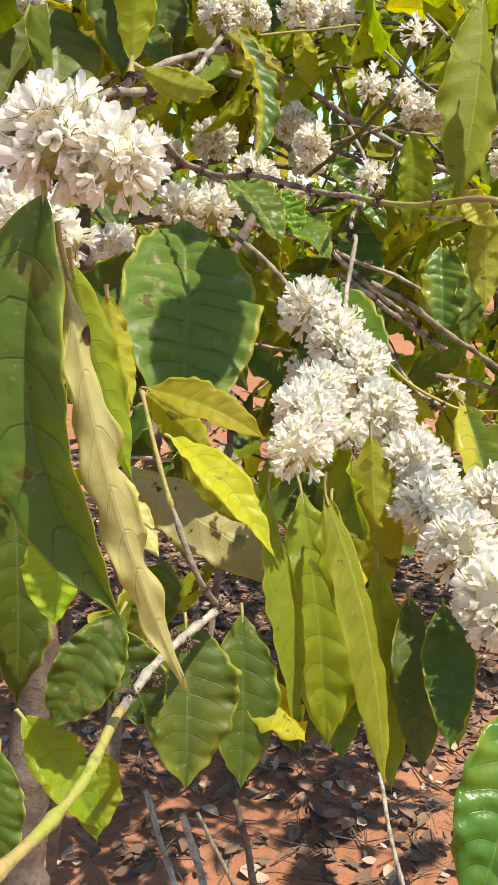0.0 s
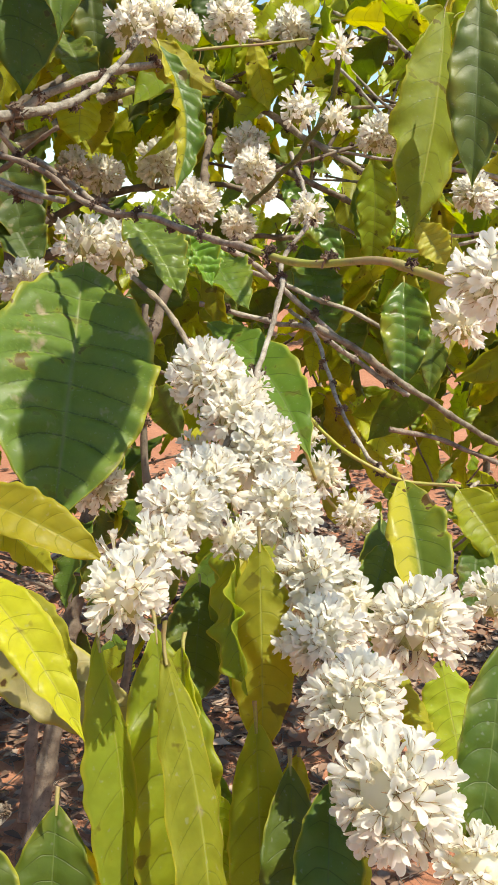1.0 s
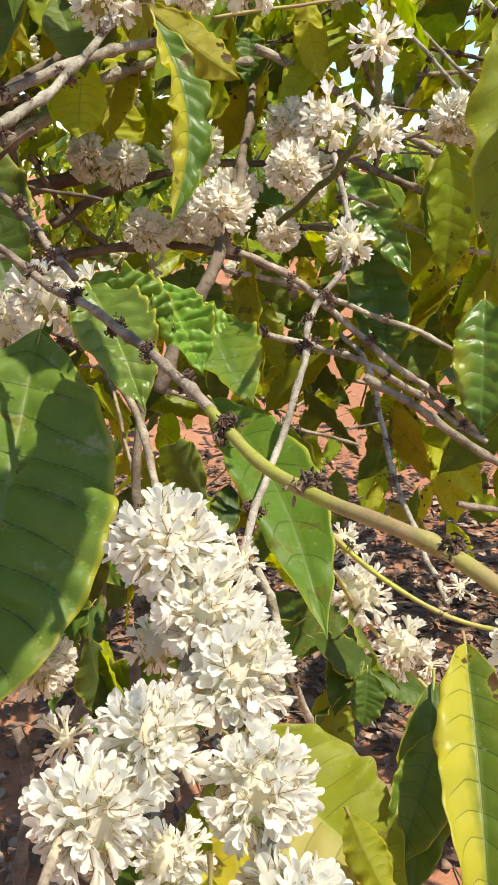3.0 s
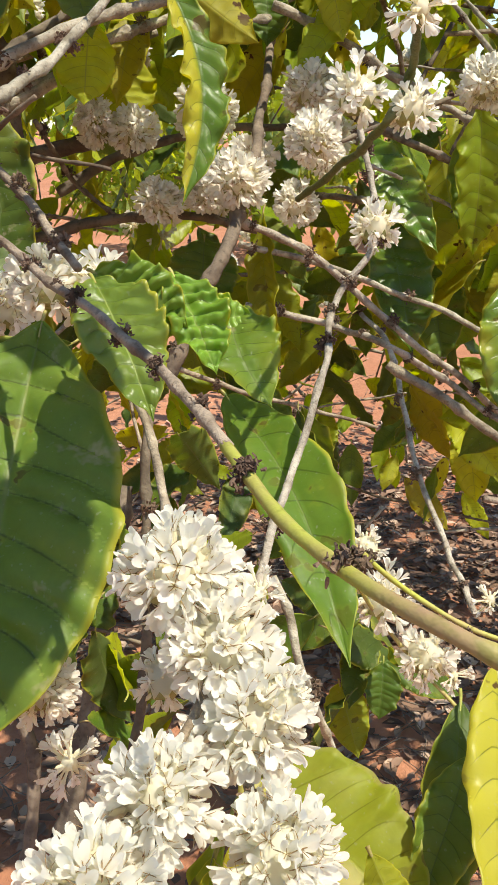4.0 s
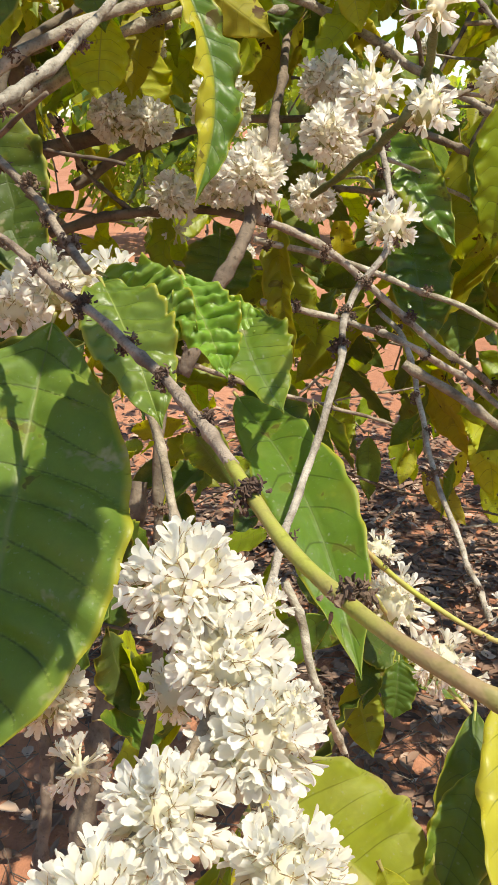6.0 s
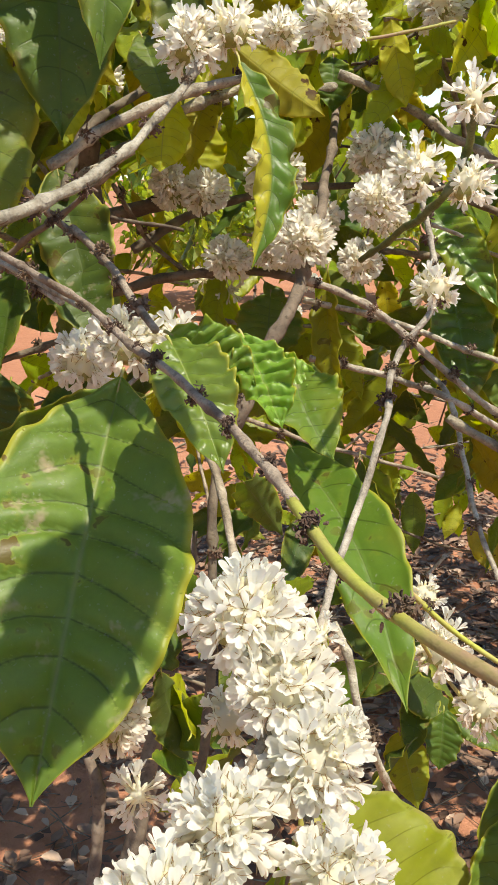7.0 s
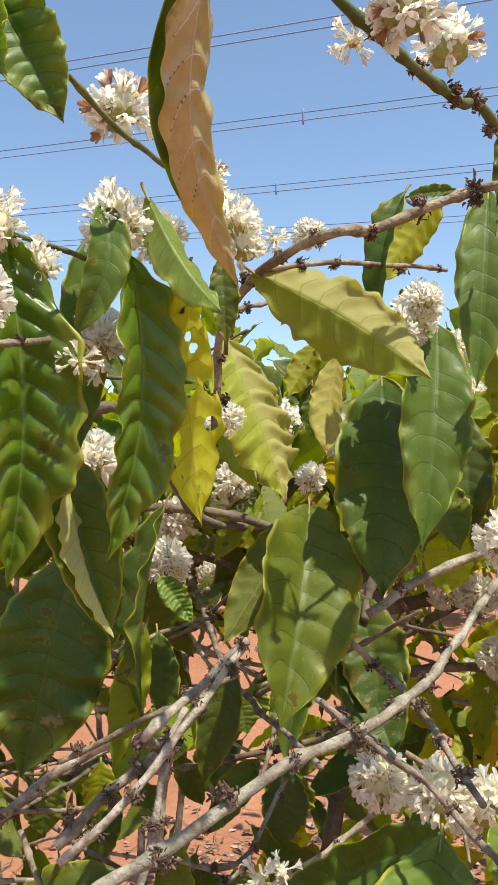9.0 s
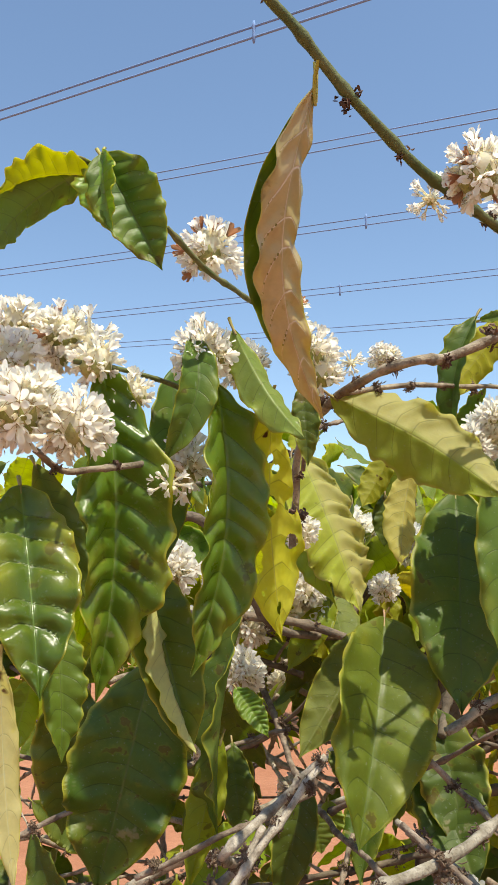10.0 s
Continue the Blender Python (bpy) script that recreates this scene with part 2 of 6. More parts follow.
def mesh_of(name, verts, faces, materials, slots=None, smooth=True):
    me = bpy.data.meshes.new(name)
    me.from_pydata(verts, [], faces)
    for m in materials:
        me.materials.append(m)
    if slots is not None:
        me.polygons.foreach_set("material_index", np.asarray(slots, dtype=np.int32))
    me.polygons.foreach_set("use_smooth", np.full(len(me.polygons), smooth))
    me.update()
    return me


def unit(v):
    v = np.asarray(v, dtype=float)
    return v / max(1e-9, float(np.linalg.norm(v)))


def blade(rng, length, width, fold=0.36, bow=0.05, side=0.0, wave=0.085, pleat=0.55, veins=9, res=(76, 16), holes=0, hook=0.0, twist=0.0, ragged=0.02, curl=0.22, crumple=0.014, belly=None, scallop=0.018, crisp=0.9, ruffle=0.016, rake=0.0):
    """A leaf in its own frame: base at the origin, y to the tip, z the upper side. Two skins and a rim, with holes eaten through."""
    m, k = res
    s = np.linspace(0, 1, m + 1)
    belly = rng.uniform(0.80, 1.0) if belly is None else belly
    shape = np.sin(np.pi * s ** belly) ** 0.82
    shape *= np.where(s > 0.86, 0.30 + 0.70 * ((1 - s) / 0.14) ** 0.8, 1.0)
    shape = np.clip(shape, 0.012, None)
    mid = np.stack([side * length * np.sin(np.pi * s), length * s - 0 * s, bow * length * np.sin(np.pi * s) - hook * length * s ** 3], 1)
    tang = np.gradient(mid, axis=0)
    tang /= np.linalg.norm(tang, axis=1)[:, None]
    ang = twist * (s - 0.2)
    up0 = np.stack([np.sin(ang), 0 * s, np.cos(ang)], 1)
    up = up0 - (up0 * tang).sum(1)[:, None] * tang
    up /= np.linalg.norm(up, axis=1)[:, None]
    right = np.cross(tang, up)
    p1, p2, p3, p4 = rng.uniform(0, 6.28, 4)
    f1, f2 = rng.uniform(3.2, 5.0), rng.uniform(6.5, 9.5)
    u = np.linspace(-1, 1, k + 1)
    S, U = np.meshgrid(s, u, indexing="ij")
    A = np.abs(U)
    H = 0.5 * width * shape[:, None] * np.ones_like(U)
    jag = 1 + ragged * (np.sin(S * 61 + p1 + U) + 0.8 * np.sin(S * 37 + p2 - U))
    H = H * (1 + (jag - 1) * A ** 4)
    rate = rng.uniform(5.0, 7.0)
    H = H * (1 + scallop * A ** 2 * (np.sin(6.283 * rate * S + np.where(U > 0, p1, p2)) + 0.6 * np.sin(6.283 * 1.7 * rate * S + np.where(U > 0, p3, p1))))
    ox = rng.uniform(0, 50)
    drift = np.array([noise.noise((ox + 7 * q, 4.0, 0.2)) for q in s])[:, None] * np.ones_like(U)
    phase = veins * (S - (0.085 * A + 0.055 * A ** 3) * np.sin(np.pi * np.clip(S, 0.02, 0.98)) ** 0.4)
    phase = phase + 0.40 * drift + np.where(U > 0, rng.uniform(0.15, 0.45), 0.0) * np.clip(A / 0.35, 0, 1)
    phase = np.where(S > 0.93, np.floor(phase) + 0.5, phase)
    swell = np.sin(np.pi * S) ** 0.4 * (0.75 + 0.5 * drift)
    z = fold * H * A ** 1.08
    quilt = np.abs(np.sin(np.pi * phase)) ** crisp
    z = z + pleat * 0.056 * width * (quilt - 0.6) * np.clip(np.sin(np.pi * np.clip(A, 0, 1) ** 0.75), 0, 1) ** 0.8 * swell
    zig = np.abs((phase % 1.0) - 0.38) / np.where((phase % 1.0) < 0.38, 0.38, 0.62)
    z = z + rake * 0.05 * width * (zig - 0.5) * A ** 0.7 * np.sin(np.pi * S) ** 0.25
    z = z + ruffle * width * A ** 5 * np.sin(6.283 * phase + np.where(U > 0, p1, p2)) * swell
    z = z + wave * width * A ** 2.5 * swell * (np.sin(6.283 * f1 * S + np.where(U > 0, p3, p4)) + 0.5 * np.sin(6.283 * f2 * S + np.where(U > 0, p4, p1)))
    z = z + curl * H * A ** 9 * np.sin(6.283 * 1.3 * S + p2) * np.where(U > 0, 1.0, -0.6)
    rough = np.array([noise.noise((ox + 5.0 * q * length / width, 2.6 * v, 0.7)) + 0.5 * noise.noise((ox + 11.0 * q * length / width, 6.0 * v, 3.1))
                      for q in s for v in u]).reshape(S.shape)
    z = z + crumple * width * rough * swell
    z = z + 0.012 * width * np.exp(-(U * 9) ** 2) * -1
    pts = mid[:, None, :] + right[:, None, :] * (U * H)[:, :, None] + up[:, None, :] * z[:, :, None]
    thick = up[:, None, :] * 0.00018
    top, low = (pts + thick).reshape(-1, 3), (pts - thick).reshape(-1, 3)
    cols = k + 1
    keep = np.ones((m, k), bool)
    for _ in range(holes):
        hs, hu, hr = rng.uniform(0.2, 0.9), rng.uniform(-0.85, 0.85), rng.uniform(0.008, 0.026)
        if rng.uniform() < 0.2:
            hr *= 2.0
        cs, cu = (s[:-1] + s[1:]) / 2, (u[:-1] + u[1:]) / 2
        keep &= ((cs[:, None] - hs) ** 2 + ((cu[None, :] - hu) * 0.5 * width / length) ** 2) > hr * hr
    I, J = np.nonzero(keep)
    a = I * cols + J
    quad = np.stack([a, a + cols, a + cols + 1, a + 1], 1)
    n = top.shape[0]
    faces = [tuple(q) for q in quad[:, ::-1].tolist()] + [tuple(q) for q in (quad + n).tolist()]
    slots = [0] * len(quad) + [1] * len(quad)
    rim = [(i * cols, (i + 1) * cols) for i in range(m)] + [((i + 1) * cols + k, i * cols + k) for i in range(m)]
    for p, q in rim:
        faces.append((p, q, q + n, p + n))
        slots.append(1)
    # stalk, running back from the base
    ring, sv = 6, []
    stalk = min(0.011, 0.07 * length)
    for i in range(4):
        y = 0.05 * length - (0.05 * length + stalk) * i / 3
        r = 0.0008 + 0.0005 * i / 3
        for j in range(ring):
            w = 6.283 * j / ring
            sv.append((r * math.cos(w), y, r * math.sin(w) - 0.0004 - (0.45 * stalk * (max(0, i - 1) / 2) ** 2) + bow * length * math.sin(math.pi * max(0, y / length))))
    base = 2 * n
    for i in range(3):
        for j in range(ring):
            b = base + i * ring
            faces.append((b + j, b + (j + 1) % ring, b + ring + (j + 1) % ring, b + ring + j))
            slots.append(2)
    verts = np.concatenate([top, low, np.array(sv)])
    uv = np.concatenate([np.stack([U * 0.5 + 0.5, phase], 2).reshape(-1, 2)] * 2 + [np.full((len(sv), 2), 0.5)])
    return verts, faces, slots, uv


def blade_mesh(name, look_name, *args, **kw):
    verts, faces, slots, uv = blade(*args, **kw)
    me = mesh_of(name, verts.tolist(), faces, [*LEAF[look_name], BARK["green"]], slots)
    layer = me.uv_layers.new(name="blade")
    index = np.empty(len(me.loops), dtype=np.int32)
    me.loops.foreach_get("vertex_index", index)
    layer.data.foreach_set("uv", uv[index].ravel().astype(np.float32))
    return me


LOOKS = {"green": "glossy mid-green leaf", "dark": "dark green leathery leaf", "lime": "yellow-green leaf with paler underside",
         "yellow": "yellowing leaf with scorched spots", "straw": "pale straw-yellow leaf underside", "bronze": "bronze curled leaf",
         "blotched": "yellow leaf with dark brown dead blotches",
         "faded": "lime leaf faded to tan along one half", "half": "leaf with one half yellowed along the midrib",
         "scarred": "broad green leaf with tan scars and sharp veins",
         "fresh": "glossy green leaf quilted between its veins",
         "young": "shiny bright-green leaf with puckered surface"}


def leaf_pose(base, tip, normal):
    y = Vector(tip) - Vector(base)
    length = y.length
    y.normalize()
    z = Vector(normal) - y * y.dot(Vector(normal))
    z.normalize()
    x = y.cross(z)
    m = Matrix((x, y, z)).transposed().to_4x4()
    m.translation = base
    return m, length


def leaf(parent, base, tip, normal, width, look_name, seed, **kw):
    """One leaf from its base to its tip, its upper side towards normal."""
    m, length = leaf_pose(base, tip, normal)
    ob = new("leaf", blade_mesh("leaf", look_name, np.random.default_rng(seed), length, width, **kw))
    ob.matrix_basis = m
    tagged(ob, LOOKS[look_name])
    return hang(ob, parent)


def spline(points, step):
    """Even points along a smooth line through the given ones."""
    p = [np.asarray(q, float) for q in points]
    p = [2 * p[0] - p[1], *p, 2 * p[-1] - p[-2]]
    out = []
    for a, b, c, d in zip(p, p[1:], p[2:], p[3:]):
        n = max(2, int(np.linalg.norm(c - b) / step))
        for i in range(n):
            t = i / n
            out.append(0.5 * (2 * b + (c - a) * t + (2 * a - 5 * b + 4 * c - d) * t * t + (3 * b - a - 3 * c + d) * t ** 3))
    out.append(p[-2])
    return np.array(out)


def tube(line, radii, sides=8):
    """Vertices and faces of a closed tube round a line."""
    tang = np.gradient(line, axis=0)
    tang /= np.linalg.norm(tang, axis=1)[:, None] + 1e-12
    ref = unit(np.cross(tang[0], (0.31, 0.2, 0.93)))
    verts, faces = [], []
    for i, (c, t, r) in enumerate(zip(line, tang, radii)):
        ref = unit(ref - t * np.dot(ref, t))
        other = np.cross(t, ref)
        for j in range(sides):
            w = 2 * math.pi * j / sides
            verts.append(c + r * (math.cos(w) * ref + math.sin(w) * other))
        if i:
            b = (i - 1) * sides
            for j in range(sides):
                faces.append((b + j, b + (j + 1) % sides, b + sides + (j + 1) % sides, b + sides + j))
    faces.append(tuple(range(sides - 1, -1, -1)))
    faces.append(tuple(range(len(verts) - sides, len(verts))))
    return verts, faces


def husk_mesh(rng, size):
    """A ragged clump of dried calyx scraps round a node; z runs along the twig."""
    verts, faces = [], []
    lobes = [rng.uniform(0, 6.283) for _ in range(4)]
    for _ in range(rng.integers(80, 96)):
        w = lobes[int(rng.integers(4))] + rng.normal() * 0.45
        out = np.array((math.cos(w), math.sin(w), rng.normal() * 0.35))
        at = out * size * rng.uniform(0.35, 1.0)
        d = unit(rng.normal(size=3) + out * 0.7)
        side = unit(np.cross(d, rng.normal(size=3)))
        up = np.cross(d, side)
        length, wide = size * rng.uniform(0.25, 0.6), size * rng.uniform(0.06, 0.17)
        bend = rng.normal(size=3) * 0.2 * size
        b = len(verts)
        for t, ww in ((-0.5, 0.6), (0.1, 1.0), (0.5, 0.5)):
            c = at + d * length * t + bend * t * t
            verts += [c + side * wide * ww, c + up * wide * ww * 0.5, c - side * wide * ww, c - up * wide * ww * 0.5]
        for i in range(2):
            for j in range(4):
                faces.append((b + 4 * i + j, b + 4 * i + (j + 1) % 4, b + 4 * i + 4 + (j + 1) % 4, b + 4 * i + 4 + j))
        faces.append((b + 8, b + 9, b + 10, b + 11))
    return mesh_of("dry_husk", verts, faces, [HUSK], smooth=False)


HUSKS = [husk_mesh(np.random.default_rng(40 + i), 0.0060) for i in range(5)]


def branch(parent, points, r0, r1, bark, seed, nodes=0.04, husks=True, name="branch", label=""):
    """A tapering branch with swollen joints; dried flower husks sit at the joints."""
    rng = np.random.default_rng(seed)
    line = spline(points, max(0.005, r0 * 0.9))
    run = np.concatenate([[0], np.cumsum(np.linalg.norm(np.diff(line, axis=0), axis=1))])
    share = run / run[-1]
    radii = r0 + (r1 - r0) * share
    offset = rng.uniform(0.2, 0.8) * nodes if nodes else 0
    wobble = np.array([noise.noise_vector(Vector(q) * 23.0) for q in line.tolist()])
    line = line + wobble * min(0.0034, r0 * 0.8)
    if nodes:
        near = np.abs((run - offset + nodes / 2) % nodes - nodes / 2)
        radii = radii * (1 + 0.36 * np.exp(-(near / (0.7 * r0 + 0.001)) ** 2))
    radii = radii * (1 + 0.05 * np.sin(run * 210 + rng.uniform(0, 6)) + 0.12 * np.array([noise.noise(Vector(q) * 90.0) for q in line.tolist()]))
    origin = line[0].copy()
    verts, faces = tube(line - origin, radii, 10 if r0 > 0.006 else 8)
    ob = new(name, mesh_of(name, [tuple(v) for v in verts], faces, [BARK[bark]]))
    ob.location = origin
    tagged(ob, label or {"grey": "grey-brown woody branch with swollen nodes", "brown": "reddish-brown woody twig with dried husks",
                         "green": "smooth yellow-green young twig", "olive": "yellow-green stalk with pale nodes", "moss": "dark green young twig", "old": "rough old brown branch"}[bark])
    hang(ob, parent)
    if nodes and husks:
        at = offset
        while at < run[-1]:
            if rng.uniform() < 0.85:
                i = int(np.searchsorted(run, at))
                i = min(i, len(line) - 2)
                c = new("dry_husk", HUSKS[rng.integers(5)])
                way = Vector(line[i + 1] - line[i]).to_track_quat("Z", "Y").to_matrix().to_4x4()
                f = 1.2 * (0.7 + 0.6 * rng.uniform()) * min(1.2, max(0.65, radii[i] / 0.003))
                c.matrix_basis = Matrix.Translation(line[i] - origin) @ way @ pose(0, 0, 0, 0, 0, rng.uniform(0, 360)) @ Matrix.Scale(f, 4)
                c.parent = ob
            at += nodes * rng.uniform(0.85, 1.15)
    return ob


def flower_mesh(seed, opening):
    """A coffee flower: slender tube, five or six narrow petals bent outwards, long thin anthers. opening: 0 bud to 1 wide open."""
    rng = np.random.default_rng(seed)
    verts, faces, slots = [], [], []
    tall, petals = rng.uniform(0.0095, 0.0125), int(rng.integers(5, 7))
    lean = rng.normal(size=2) * 0.0014
    line = np.array([(lean[0] * t * t, lean[1] * t * t, tall * t) for t in np.linspace(0, 1, 4)])
    v, f = tube(line, [0.0007, 0.0008, 0.0010, 0.0016], 6)
    verts += [tuple(q) for q in v]
    faces += f[:-2]
    slots += [1] * (len(f) - 2)
    top = line[-1]
    for p in range(petals):
        w = 2 * math.pi * (p + rng.uniform(-0.22, 0.22)) / petals
        out, side = np.array((math.cos(w), math.sin(w), 0)), np.array((-math.sin(w), math.cos(w), 0))
        length, wide = rng.uniform(0.0082, 0.0106), rng.uniform(0.00165, 0.0021)
        start, end = radians(12 + 14 * opening), radians(12 + rng.uniform(-6, 46) * opening)
        roll, sway = rng.uniform(-0.4, 0.4) * opening, rng.normal() * 0.0006
        c, b, before = top + out * 0.0010, len(verts), 0.0
        shape = ((0.0, 0.36), (0.2, 0.55), (0.42, 0.84), (0.64, 1.0), (0.84, 0.96), (0.95, 0.70), (1.0, 0.26))
        for t, h in shape:
            a = start + (end - start) * t * t
            d = out * math.sin(a) + np.array((0, 0, 1)) * math.cos(a)
            n = np.array((0, 0, 1)) * math.sin(a) - out * math.cos(a)
            c, before, h = c + d * length * (t - before), t, h * wide
            sd = side * math.cos(roll * t) + n * math.sin(roll * t)
            cup, bend = n * h * 0.40, side * sway * t * t
            verts += [tuple(c + bend - sd * h + cup), tuple(c + bend - n * h * 0.08), tuple(c + bend + sd * h + cup)]
        for i in range(len(shape) - 1):
            for j in range(2):
                q = b + 3 * i + j
                faces.append((q, q + 1, q + 4, q + 3))
                slots.append(0)
    if opening > 0.4:
        for p in range(petals):
            w = 2 * math.pi * (p + 0.5 + rng.uniform(-0.2, 0.2)) / petals
            d = unit((math.cos(w) * 0.8, math.sin(w) * 0.8, rng.uniform(0.7, 1.5)))
            side = unit(np.cross(d, (0, 0, 1)))
            b, far = len(verts), rng.uniform(0.0066, 0.0088)
            bent = np.array((math.cos(w), math.sin(w), -1.0)) * 0.0016 * rng.uniform(0, 1.4)
            for t, r in ((0.0, 0.00012), (0.35, 0.00020), (0.75, 0.00023), (1.0, 0.00012)):
                q = top + d * far * t + bent * t * t
                up = np.cross(side, d)
                verts += [tuple(q + side * r), tuple(q + up * r), tuple(q - side * r)]
            for i in range(3):
                for j in range(3):
                    faces.append((b + 3 * i + j, b + 3 * i + (j + 1) % 3, b + 3 * i + 3 + (j + 1) % 3, b + 3 * i + 3 + j))
                    slots.append(2)
    return mesh_of("flower", verts, faces, [PETAL, TUBE, ANTHER], slots)


FLOWERS = [flower_mesh(70 + i, 0.75 + 0.25 * (i % 3) / 2) for i in range(7)] + [flower_mesh(90, 0.3)]


def withered_mesh(seed):
    me = flower_mesh(seed, 0.5).copy()
    me.materials[0] = WITHER
    return me


OLD_FLOWERS = [withered_mesh(95), withered_mesh(96)]


def core_mesh(seed, full):
    """The packed middle of a flower head: cream tubes and unopened buds over a green knot."""
    rng = np.random.default_rng(seed)
    bm = bmesh.new()
    bmesh.ops.create_icosphere(bm, subdivisions=2, radius=0.0142 if full else 0.0058)
    for v in bm.verts:
        v.co *= 1 + 0.3 * noise.noise(v.co * 300 + Vector((seed, 0, 0)))
    for f in bm.faces:
        f.material_index = 0 if f.calc_center_median().z > -0.004 else 1
    for _ in range(26 if full else 10):
        d = Vector(unit(rng.normal(size=3)))
        made = bmesh.ops.create_icosphere(bm, subdivisions=1, radius=0.0016)
        m = Matrix.Translation(d * (0.0156 if full else 0.0075)) @ d.to_track_quat("Z", "Y").to_matrix().to_4x4() @ Matrix.Diagonal((1, 1, 2.6, 1))
        bmesh.ops.transform(bm, matrix=m, verts=made["verts"])
    me = bpy.data.meshes.new("flower_head")
    bm.to_mesh(me)
    bm.free()
    me.materials.append(TUBE)
    me.materials.append(CALYX)
    me.polygons.foreach_set("use_smooth", np.full(len(me.polygons), True))
    return me


CORES = [core_mesh(i, True) for i in range(3)]
SMALL_CORES = [core_mesh(5 + i, False) for i in range(2)]


def head_mesh(seed, count):
    """A whole flower head in one mesh, for those deeper in the shrub."""
    rng = np.random.default_rng(seed)
    bm = bmesh.new()
    bm.from_mesh((CORES if count > 15 else SMALL_CORES)[seed % 2])
    for f in bm.faces:
        f.material_index = 1 if f.material_index == 0 else 3
    for i in range(count):
        z = max(-1, min(1, 1 - 1.8 * (i + 0.5) / count + rng.normal() * 0.08))
        w, r = i * 2.39996 + rng.normal() * 0.25, math.sqrt(max(0, 1 - z * z))
        d = Vector((r * math.cos(w), r * math.sin(w), z))
        m = (Matrix.Translation(d * (0.0056 * rng.uniform(0.25, 1.3))) @ d.to_track_quat("Z", "Y").to_matrix().to_4x4()
             @ pose(0, 0, 0, rng.normal() * 9, rng.normal() * 9, rng.uniform(0, 360)) @ Matrix.Scale(rng.uniform(0.86, 1.14), 4))
        before = len(bm.verts)
        bm.from_mesh(FLOWERS[int(rng.integers(7))])
        bm.verts.ensure_lookup_table()
        for v in bm.verts[before:]:
            v.co = m @ v.co
    me = bpy.data.meshes.new("flower_head")
    bm.to_mesh(me)
    bm.free()
    for mat in (PETAL, TUBE, ANTHER, CALYX):
        me.materials.append(mat)
    me.polygons.foreach_set("use_smooth", np.full(len(me.polygons), True))
    return me


FULL_HEADS = [head_mesh(110 + i, 62) for i in range(4)]
LOOSE_HEADS = [head_mesh(120 + i, 15) for i in range(3)]
INNER = Vector((0.10, 0.40, 1.40))      # flowers within reach of this point are told apart one by one


def cluster(parent, place, radius, seed, count=36, up=(-0.1, -0.35, 0.9), spread=0.88, old=0.0):
    """A ball of white flowers round a node. spread: 1 all round, 0.5 the half towards up."""
    rng = np.random.default_rng(seed)
    size = radius / (0.0240 if count > 30 else 0.0215)
    if (Vector(place) - INNER).length > 0.62 and not old:
        full = count > 15
        ob = new("flower_head", (FULL_HEADS if full else LOOSE_HEADS)[seed % (4 if full else 3)])
        ob.matrix_basis = (Matrix.Translation(place) @ Vector(up).to_track_quat("Z", "Y").to_matrix().to_4x4()
                           @ pose(0, 0, 0, rng.normal() * 12, rng.normal() * 12, rng.uniform(0, 360)) @ Matrix.Scale(size, 4))
        tagged(ob, "dense ball of white coffee flowers" if full else "loose tuft of white coffee flowers")
        return hang(ob, parent)
    ob = new("flower_head", CORES[seed % 3] if count > 15 else SMALL_CORES[seed % 2])
    ob.location = place
    tagged(ob, "dense ball of white coffee flowers" if count > 14 else "loose tuft of white coffee flowers")
    hang(ob, parent)
    ob.scale = (size, size, size)
    turn = Vector(up).to_track_quat("Z", "Y")
    for i in range(count):
        z = 1 - 2 * spread * (i + 0.5) / count
        w = i * 2.39996 + rng.normal() * 0.25
        z = max(-1, min(1, z + rng.normal() * 0.09))
        r = math.sqrt(max(0, 1 - z * z))
        d = turn @ Vector((r * math.cos(w), r * math.sin(w), z))
        meshes = OLD_FLOWERS if rng.uniform() < old else FLOWERS
        pick = meshes[int(rng.integers(len(meshes)))] if rng.uniform() > 0.06 or meshes is OLD_FLOWERS else FLOWERS[7]
        fl = new("flower", pick)
        f = rng.uniform(0.86, 1.14)
        fl.matrix_basis = (Matrix.Translation(d * (0.0056 * rng.uniform(0.25, 1.3))) @ d.to_track_quat("Z", "Y").to_matrix().to_4x4()
                           @ pose(0, 0, 0, rng.normal() * 9, rng.normal() * 9, rng.uniform(0, 360)) @ Matrix.Scale(f, 4))
        fl.parent = ob
    return ob



# ---- ground: bare red earth, one sheet out to the horizon ----
def soil_material():
    n = Nodes("red_soil")
    broad, grain = n.ramp(n.noise(1.6, 4.0), 0.35, 0.68), n.ramp(n.noise(26.0, 5.0, 0.65), 0.35, 0.68)
    body = n.mix(broad, (0.36, 0.155, 0.085), (0.46, 0.215, 0.125))
    body = n.mix(n.math("MULTIPLY", grain, 0.5), body, (0.24, 0.105, 0.06))
    height = n.math("ADD", n.noise(34.0, 6.0, 0.7), n.math("MULTIPLY", n.noise(150.0, 3.0, 0.7), 0.4))
    return n.surface(body, 0.92, n.bump(height, 0.8, 0.012), 0.15)


def ground_height(x, y):
    return 0.022 * noise.noise((x * 2.1, y * 2.1, 0.3)) + 0.016 * noise.noise((x * 7.3, y * 7.3, 1.7))


